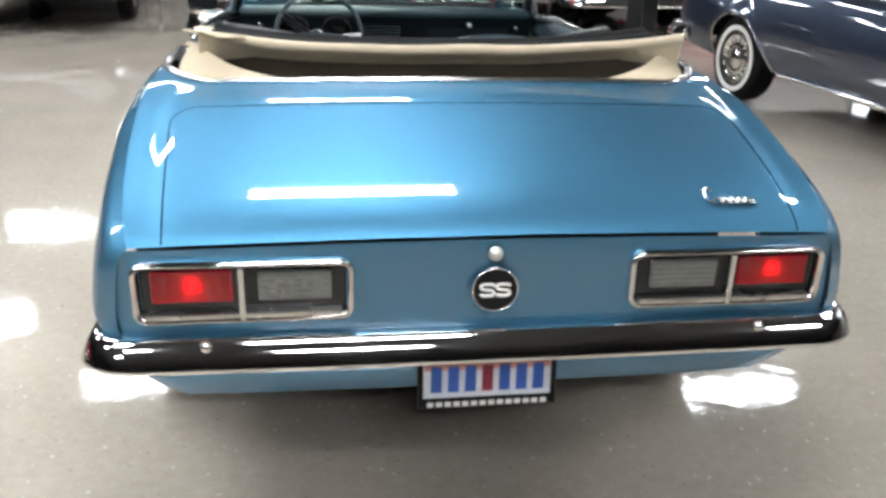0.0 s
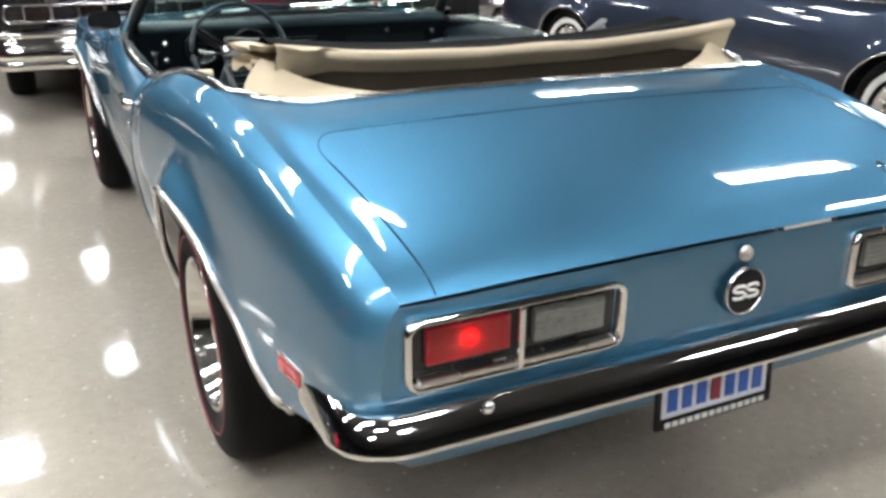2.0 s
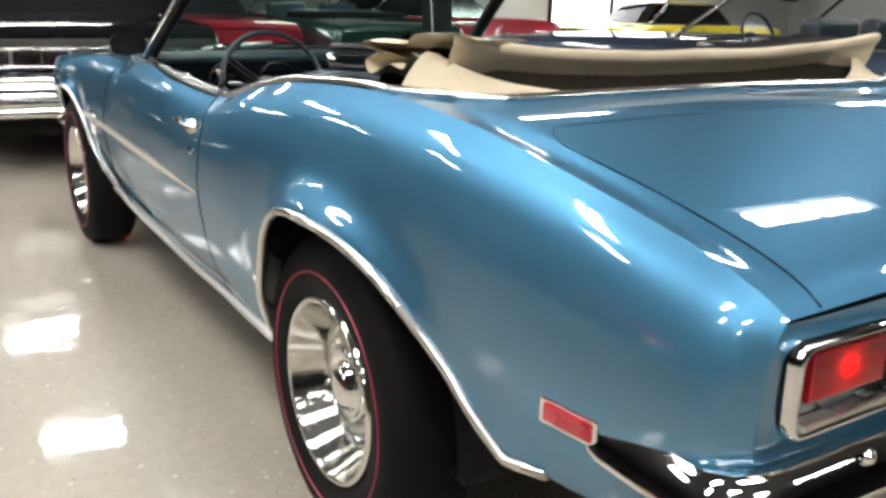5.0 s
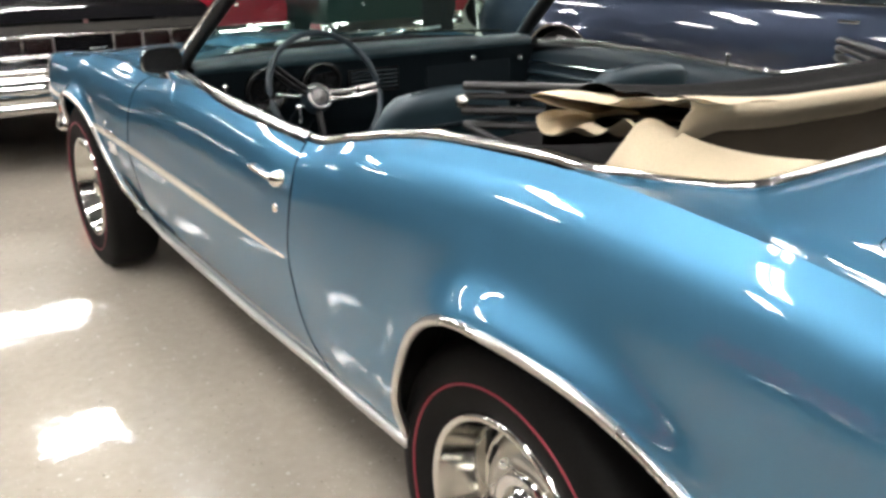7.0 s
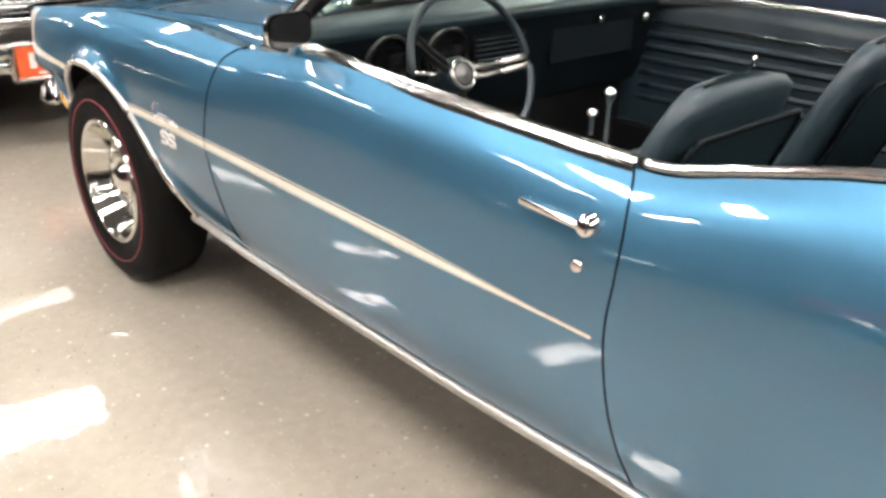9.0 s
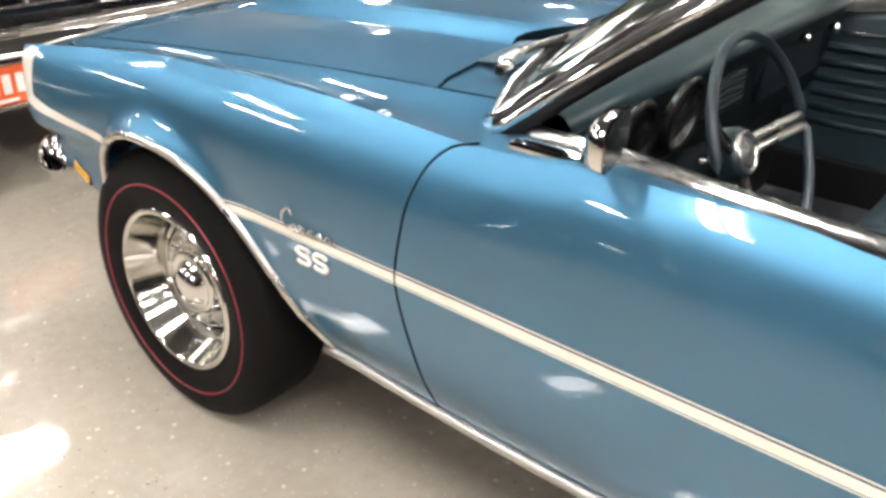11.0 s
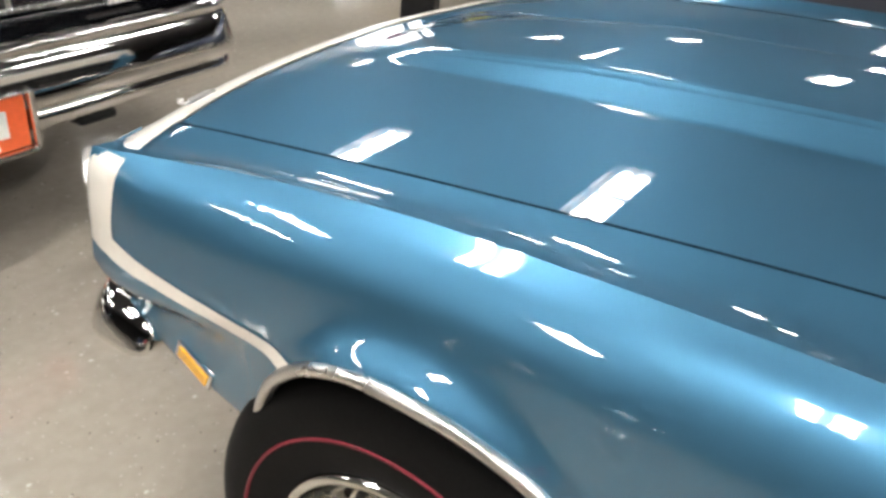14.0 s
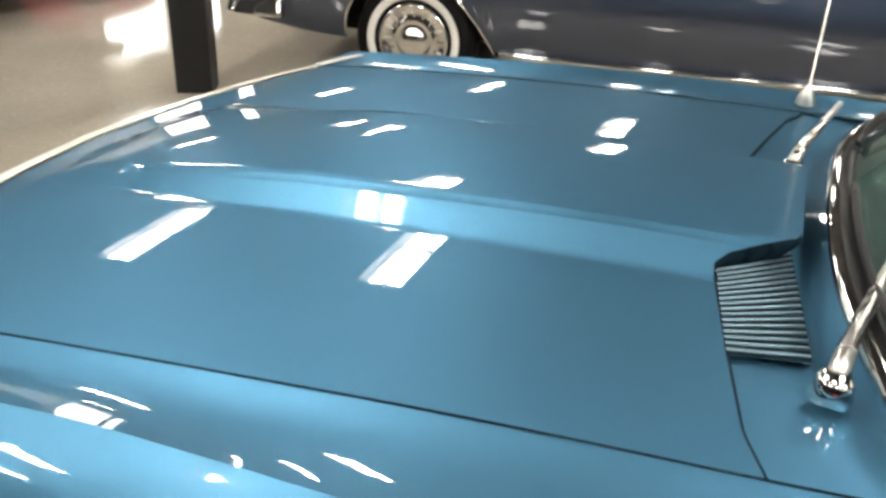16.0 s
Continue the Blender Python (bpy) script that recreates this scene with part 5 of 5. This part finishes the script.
# black cloth stack and rails
g = []
for x in np.linspace(-0.64, 0.66, 40):
    row = []
    zz = rim_z(x) - 0.012
    for t in np.linspace(0, 1, 18):
        y = 0.885 + 0.27 * t
        row.append((x, y, zz + 0.010 * math.sin(t * math.pi) + 0.005 * math.sin(t * 14) - 0.03 * t ** 3))
    row.append((x, 1.165, zz - 0.12))
    g.append(row)
panel("black_cloth", np.array(g), BLACKTOP, soft_top, "folded black cloth top", flip=True)
for s in (-1, 1):
    for k, (z, d, r) in enumerate(((1.060, 0.0, 0.009), (1.040, 0.004, 0.008), (1.012, -0.004, 0.010), (0.982, 0.0, 0.009))):
        p = spline([(s * (0.655 - d), 1.385, z), (s * (0.52 - d), 1.235, z + 0.003), (s * (0.36 - d), 1.06, z + 0.004)], 14)
        tube("top_rail", p, r, RAIL, soft_top, "black folding top rail", sides=8, flat=1.8)
    p = spline([(s * 0.72, 0.96, 0.945), (s * 0.70, 1.12, 0.965), (s * 0.665, 1.36, 0.985)], 14)
    tube("top_rail", p, 0.009, BLACK, soft_top, "black folding top rail", sides=8)
    for q in ((s * 0.655, 1.385, 1.03), (s * 0.70, 0.93, 0.955), (s * 0.72, 1.20, 0.965)):
        b = lathe("pivot_bolt", [(0, 0.016), (0.012, 0.014), (0.014, 0)], SATIN, soft_top, "", steps=12)
        b.location, b.rotation_euler = q, (0, 0, 0 if s > 0 else math.pi)
box("cream_pad", (0.07, 0.035, 0.02), (-0.735, 1.39, 0.968), TAN, soft_top, "small cream pad", 0.008)

# ---- neighbouring cars ----
def flat_top(shell, name, y0, y1, mat, root, label, crown=0.02, ny=24):
    g = np.array([[(u * float(shell.Xs(y)), y, float(shell.Zs(y)) + crown * (1 - u ** 2)) for u in np.linspace(-1, 1, 25)] for y in np.linspace(y0, y1, ny)])
    return panel(name, g, mat, root, label, flip=True)


def end_cap(shell, name, y, mat, root, label, front):
    p = shell.profile(y, 16)
    g = np.array([[(u * x, y, z) for u in np.linspace(-1, 1, 15)] for x, z in p])
    return panel(name, g, mat, root, label, flip=front)


def neighbour_car(name, label, m, mat, L=5.2, half=0.95, belt=0.90, rear_axle=1.15, front_axle=4.05, style="plain", roof=True, cabin=(1.5, 3.5), group="", low=0.30, radius=0.34, bump=0.44, rear_profile=None):
    """A classic two-door car: body, glasshouse or open cockpit, bumpers, wheels. Local y runs forward from the rear end."""
    root = empty(name, label, "car", group, m)
    ys = [0.0, 0.06, 0.3, rear_axle, cabin[0], cabin[1], front_axle, L - 0.3, L - 0.06, L]
    sh = Shell(ys, W=[half - 0.06, half - 0.02, half - 0.01, half, half, half, half, half - 0.01, half - 0.03, half - 0.07],
               zw=[0.62] * 10, Xs=[half - 0.13, half - 0.11, half - 0.1, half - 0.1, half - 0.09, half - 0.09, half - 0.1, half - 0.1, half - 0.12, half - 0.14],
               Zs=[belt - 0.10, belt - 0.04, belt - 0.01, belt + 0.02, belt + 0.02, belt + 0.02, belt - 0.01, belt - 0.05, belt - 0.08, belt - 0.13],
               xr=[half - 0.12] * 10, zr=[low + 0.08, low + 0.06, low + 0.02, low - 0.02, low - 0.03, low - 0.03, low - 0.02, low + 0.02, low + 0.06, low + 0.08],
               arches=[(rear_axle, 0.70, 0.42, 0.44, low), (front_axle, 0.70, 0.42, 0.44, low)], tuck=0.45)
    split_panels(sh, [0.0, cabin[0] + 0.5, cabin[1] + 0.1, L], ["quarter_panel", "door", "front_fender"], mat, root, ["", "", ""], nv=22, step=0.06)
    flat_top(sh, "deck", 0.0, cabin[0], mat, root, "")
    flat_top(sh, "hood", cabin[1], L, mat, root, "", 0.03)
    end_cap(sh, "tail_panel", 0.0, mat, root, "", False)
    end_cap(sh, "nose_panel", L, BLACK, root, "dark grille", True)
    for s in (-1, 1):
        for c in (rear_axle, front_axle):
            wheel(root, (s * (half - 0.13), c, radius), s, style, radius=radius, width=0.2)
        tube("sill_trim", [(s * (sh.side_x(y, low + 0.03) + 0.004), y, low + 0.0) for y in np.linspace(rear_axle + 0.44, front_axle - 0.46, 20)], 0.022, CHROME, root, "bright sill trim", sides=8)
        tube("belt_trim", [(s * (float(sh.Xs(y)) + 0.004), y, float(sh.Zs(y)) + 0.004) for y in np.linspace(cabin[0], cabin[1], 20)], 0.012, CHROME, root, "bright belt trim", sides=6)
        for c in (rear_axle, front_axle):
            pts = [(s * (sh.side_x(y, sh.bottom(y)) + 0.002), y, sh.bottom(y)) for y in sh.columns(c - 0.439, c + 0.419, 0.03)]
            tube("arch_trim", pts, 0.008, CHROME, root, "bright arch trim", sides=6)
        h = box("door_handle", (0.02, 0.13, 0.02), (s * (half + 0.005), cabin[0] + 0.72, belt - 0.07), CHROME, root, "chrome door handle", 0.006)
    bp = bumper_path(half - 0.01, -0.10, -0.06, 0.25, r=0.12)
    big = [(d * 1.6, z * 1.9) for d, z in BUMPER]
    sweep("rear_bumper", rear_profile or big, bp, CHROME, root, "chrome rear bumper", z0=bump)
    sweep("front_bumper", big, [(x, L - y) for x, y in bp][::-1], CHROME, root, "chrome front bumper", z0=0.46)
    box("underbody", (half * 1.6, L * 0.8, 0.05), (0, L / 2, low + 0.06), BLACK, root, "dark underbody", 0.01)
    for c in (rear_axle, front_axle):
        wheel_well(root, c, half - 0.1, 0.45, 0.4)
    # glass and roof
    y0, y1, X = cabin[0], cabin[1], half - 0.12
    zb = belt + 0.03
    g = np.array([[(u * X * (1 - 0.18 * t), y1 + 0.12 * (1 - u * u) - 0.52 * t, zb + 0.40 * t) for u in np.linspace(-1, 1, 13)] for t in np.linspace(0, 1, 6)])
    ws_ = panel("windshield", g, PALEGLASS, root, "clear windshield")
    ws_.visible_shadow = False
    for s in (-1, 1):
        tube("windshield_post", [(s * X * (1 - 0.18 * t), y1 - 0.52 * t, zb + 0.40 * t) for t in np.linspace(0, 1, 8)], 0.017, CHROME, root, "chrome windshield post", sides=8)
    tube("header", g[-1], 0.02, CHROME, root, "chrome windshield header", sides=8)
    if roof:
        xr_ = X * 0.82
        g = np.array([[(u * xr_, y, zb + 0.40 + 0.05 * (1 - u * u) - 0.10 * ((y - (y0 + y1) / 2) / (y1 - y0)) ** 2) for u in np.linspace(-1, 1, 13)] for y in np.linspace(y0 + 0.25, y1 - 0.50, 9)])
        panel("roof", g, mat, root, "", flip=True)
        g = np.array([[(u * (X * (1 - t) + xr_ * t), y0 - 0.15 + 0.40 * t, zb - 0.02 + 0.40 * t) for u in np.linspace(-1, 1, 13)] for t in np.linspace(0, 1, 6)])
        panel("rear_window", g, GLOSSBLACK, root, "dark rear window", flip=False)
        for s in (-1, 1):
            g = np.array([[(s * (X * (1 - t) + xr_ * t), (y0 - 0.1 + 0.35 * t) * (1 - u) + (y1 - 0.02 - 0.48 * t) * u, zb - 0.01 + 0.40 * t) for u in np.linspace(0, 1, 8)] for t in np.linspace(0, 1, 5)])
            panel("side_window", g, GLOSSBLACK, root, "dark side window", flip=s > 0)
    else:
        box("cabin_tub", (X * 2 - 0.06, y1 - y0 - 0.05, 0.3), (0, (y0 + y1) / 2, belt - 0.30), VINYL2, root, "dark cabin", 0.02)
        for x in (-0.4, 0.4):
            box("seat_back", (0.55, 0.16, 0.5), (x, y0 + 0.85, belt - 0.05), VINYL, root, "dark vinyl seat back", 0.06, seg=3)
        box("rear_seat_back", (1.3, 0.18, 0.4), (0, y0 + 0.12, belt - 0.08), VINYL, root, "dark vinyl rear seat", 0.06, seg=3)
        box("dash", (X * 2 - 0.06, 0.22, 0.16), (0, y1 - 0.12, belt - 0.04), VINYL2, root, "dark dashboard", 0.04, seg=3)
        st = tube("steering_wheel", [(-0.4 + 0.2 * math.cos(a), y1 - 0.42 + 0.07 * math.sin(a), belt + 0.03 + 0.185 * math.sin(a)) for a in np.linspace(0, 2 * math.pi, 36, endpoint=False)], 0.011, TEAL, root, "dark steering wheel", sides=8, closed=True)
        tube("steering_spoke", [(-0.59, y1 - 0.42, belt + 0.03), (-0.21, y1 - 0.42, belt + 0.03)], 0.01, SATIN, root, "", sides=6)
        box("folded_roof", (X * 2 - 0.1, 0.4, 0.14), (0, y0 - 0.12, belt + 0.03), BLACKTOP, root, "black folded roof", 0.05, seg=3)
        box("inner_mirror", (0.2, 0.02, 0.055), (0, y1 - 0.38, zb + 0.30), BLACK, root, "dark rear view mirror", 0.008)
    return root, sh


navy, nsh = neighbour_car("parked_convertible", "slate blue full-size open convertible with whitewall tyres", pose(4.416, 1.03, 0, 0, 0, 6), NAVY, L=5.25, half=0.96, belt=0.93,
                          rear_axle=1.2, front_axle=4.22, style="whitewall", roof=False, cabin=(1.26, 3.05))
GROOVED = [(-0.05, 0.133), (0.006, 0.136), (0.018, 0.130), (0.022, 0.118), (0.019, 0.107), (0.012, 0.101), (0.012, 0.095), (0.018, 0.086), (0.026, 0.066), (0.034, 0.040), (0.042, 0.008), (0.048, -0.024), (0.044, -0.044),
           (0.026, -0.052), (0.018, -0.058), (0.018, -0.064), (0.024, -0.072), (0.028, -0.090), (0.024, -0.110), (0.010, -0.124), (-0.05, -0.128)]
black, bsh = neighbour_car("black_coupe", "glossy black coupe seen from behind, chrome bumper, orange plate", pose(-0.42, 5.63, 0), BLACKP, L=5.1, half=0.92, belt=0.97,
                           rear_axle=1.2, front_axle=4.1, style="plain", roof=True, cabin=(1.6, 3.3), bump=0.497, rear_profile=GROOVED)
# tail of the black coupe: chrome surround, lamp cells and plate
rounded_frame("tail_surround", 0, 0.748, 1.68, 0.135, 0.045, 0.014, 0.03, -0.005, CHROME, black, "chrome tail surround")
for x in (-0.62, -0.44, -0.26, 0.26, 0.44, 0.62):
    box("tail_lens", (0.16, 0.02, 0.10), (x, -0.012, 0.745), material("dark_lens", (0.007, 0.002, 0.002), 0.2, coat=0.4) if x == -0.62 else bpy.data.materials["dark_lens"], black, "dark red tail lens", 0.006)
    rounded_frame("lens_rim", x, 0.745, 0.175, 0.115, 0.012, 0.004, 0.012, -0.014, SATIN, black, "chrome lens rim")
tube("tail_strip", [(x, -0.030, 0.694) for x in np.linspace(-0.80, 0.80, 12)], 0.007, CHROME, black, "bright strip", sides=8)
for k in range(9):
    box("tail_bar", (0.016, 0.004, 0.02), (0.50 + 0.022 * k, -0.012, 0.664), WHITE, black, "small white bar", 0)
g = np.array([[(u * 0.80, -0.04 + 0.03 * t, 0.45 - 0.05 * t) for u in np.linspace(-1, 1, 21)] for t in np.linspace(0, 1, 5)])
panel("rear_pan", g, BLACK, black, "dark lower rear pan", flip=True)
pl = box("license_plate", (0.305, 0.008, 0.145), (-0.06, -0.150, 0.43), PLATEORANGE, black, "orange plate", 0.003)
for k in range(4):
    box("plate_bar", (0.032, 0.004, 0.075), (-0.14 + 0.052 * k, -0.157, 0.435), WHITE, pl, "white bar", 0)
box("plate_bar", (0.12, 0.004, 0.012), (-0.06, -0.157, 0.372), WHITE, pl, "white bar", 0)
rounded_frame("plate_surround", -0.06, 0.43, 0.36, 0.19, 0.02, 0.018, 0.03, -0.145, CHROME, black, "chrome plate surround")
box("tow_hook", (0.13, 0.16, 0.03), (0.35, -0.02, 0.352), BLACK, black, "black bracket", 0.012)

neighbour_car("red_coupe", "bright red coupe parked further back", pose(7.9, 11.7, 0, 0, 0, 88), REDP, style="plain", group="cars further back")
neighbour_car("yellow_coupe", "bright yellow coupe by the windows", pose(14.6, 12.4, 0, 0, 0, 84), YELLOWP, L=4.7, half=0.92, belt=0.80, rear_axle=1.0, front_axle=3.75, group="cars further back")
neighbour_car("dark_convertible", "very dark green open convertible parked behind a column", pose(3.58, 8.5, 0, 0, 0, 4), DARKGREENP, roof=False, group="cars further back")
neighbour_car("red_coupe", "deep red coupe parked beside a dark green convertible", pose(1.72, 8.9, 0, 0, 0, 4), REDP, half=0.82, group="cars further back")
neighbour_car("dark_coupe", "black coupe parked near the wall", pose(-3.4, 8.6, 0, 0, 0, 4), BLACKP, group="cars further back")
neighbour_car("red_coupe", "bright red coupe beyond the slate blue convertible", pose(11.9, 6.9, 0, 0, 0, -62), REDP, group="cars further back")

neighbour_car("dark_coupe", "black coupe parked across the aisle", pose(-5.3, -1.2, 0, 0, 0, 90), BLACKP, group="cars across the aisle")
neighbour_car("red_coupe", "deep red coupe parked across the aisle", pose(-5.4, 2.0, 0, 0, 0, 92), REDP, group="cars across the aisle")
neighbour_car("dark_coupe", "slate blue coupe parked across the aisle", pose(-5.3, 5.1, 0, 0, 0, 89), NAVY, group="cars across the aisle")

# ---- column and windows ----
col = box("steel_column", (0.20, 0.20, CEILING + 0.12), (0, 0, (CEILING + 0.12) / 2), STEELBLACK, None, "", 0.006)
col.location, col.rotation_euler = (2.66, 6.30, 0), (0, 0, math.radians(25))
tagged(col, "black painted square steel column on the floor", "column")
for k in range(2):
    x = 10.95 + 1.7 * k
    win = tagged(box("window_%d" % (k + 1), (1.6, 0.04, 2.5), (x, Y1 - 0.03, 1.33), DAYGLASS, None, "tall bright daylit window", 0.004), kind="structure")
    for dx in (-0.83, 0.83):
        box("window_frame", (0.07, 0.08, 2.6), (x + dx, Y1 - 0.05, 1.33), BLACK, win, "dark window frame", 0.004)
    for dz in (0.06, 2.6):
        box("window_frame", (1.6, 0.08, 0.08), (x, Y1 - 0.05, dz), BLACK, win, "dark window frame", 0.004)

# ---- ceiling lamps ----
def ceiling_lamp(x, y):
    # housing with side walls and cross blades that screen the tubes from low angles
    bm = bmesh.new()
    bars = [((1.30, 0.39, 0.015), (0, 0, 0.112))]
    bars += [((1.30, 0.012, 0.12), (0, 0.19 * k, 0.06)) for k in (-1, 1)]
    bars += [((0.012 if abs(k) == 2 else 0.006, 0.37, 0.12 if abs(k) == 2 else 0.05), (0.32 * k, 0, 0.06 if abs(k) == 2 else 0.015)) for k in (-2, 0, 2)]
    for size, at in bars:
        made = bmesh.ops.create_cube(bm, size=1)["verts"]
        bmesh.ops.scale(bm, vec=size, verts=made)
        bmesh.ops.translate(bm, vec=at, verts=made)
    lamp = part("ceiling_lamp", bm, LAMPFRAME)
    lamp.location = (x, y, CEILING)
    tagged(lamp, "white fluorescent ceiling lamp with two tubes and blades", "ceiling lamp", "ceiling lamps")
    for k in (-1, 1):
        box("tube_light", (1.18, 0.09, 0.03), (0, 0.075 * k, 0.055), LAMPWHITE, lamp, "glowing fluorescent tube", 0.01)
    return lamp


first = ceiling_lamp(-0.2, 8.1)
ROWS = (-4.15, -1.1, 1.95, 5.0, 8.1, 11.2)
# x -2.2: lamps at y -0.6 and 1.4 added to brighten the door
for x, ys in ((-4.4, ROWS), (-0.2, ROWS), (3.6, (-3.2, -0.2)), (3.35, (1.85,)), (4.0, (5.75, 8.35, 12.0)), (9.2, (12.6,)), (8.2, (1.95, 5.0, 8.1)), (12.4, (1.95, 5.0, 8.1, 11.2)), (-2.2, (-2.6, -0.6, 1.4, 3.4, 6.5, 11.6, 16.4, 21.4)), (-3.9, (16.5, 20.8))):
    for y in ys:
        if (x, y) != (-0.2, 8.1):
            copy_thing(first, Matrix.Translation((x, y, CEILING)))
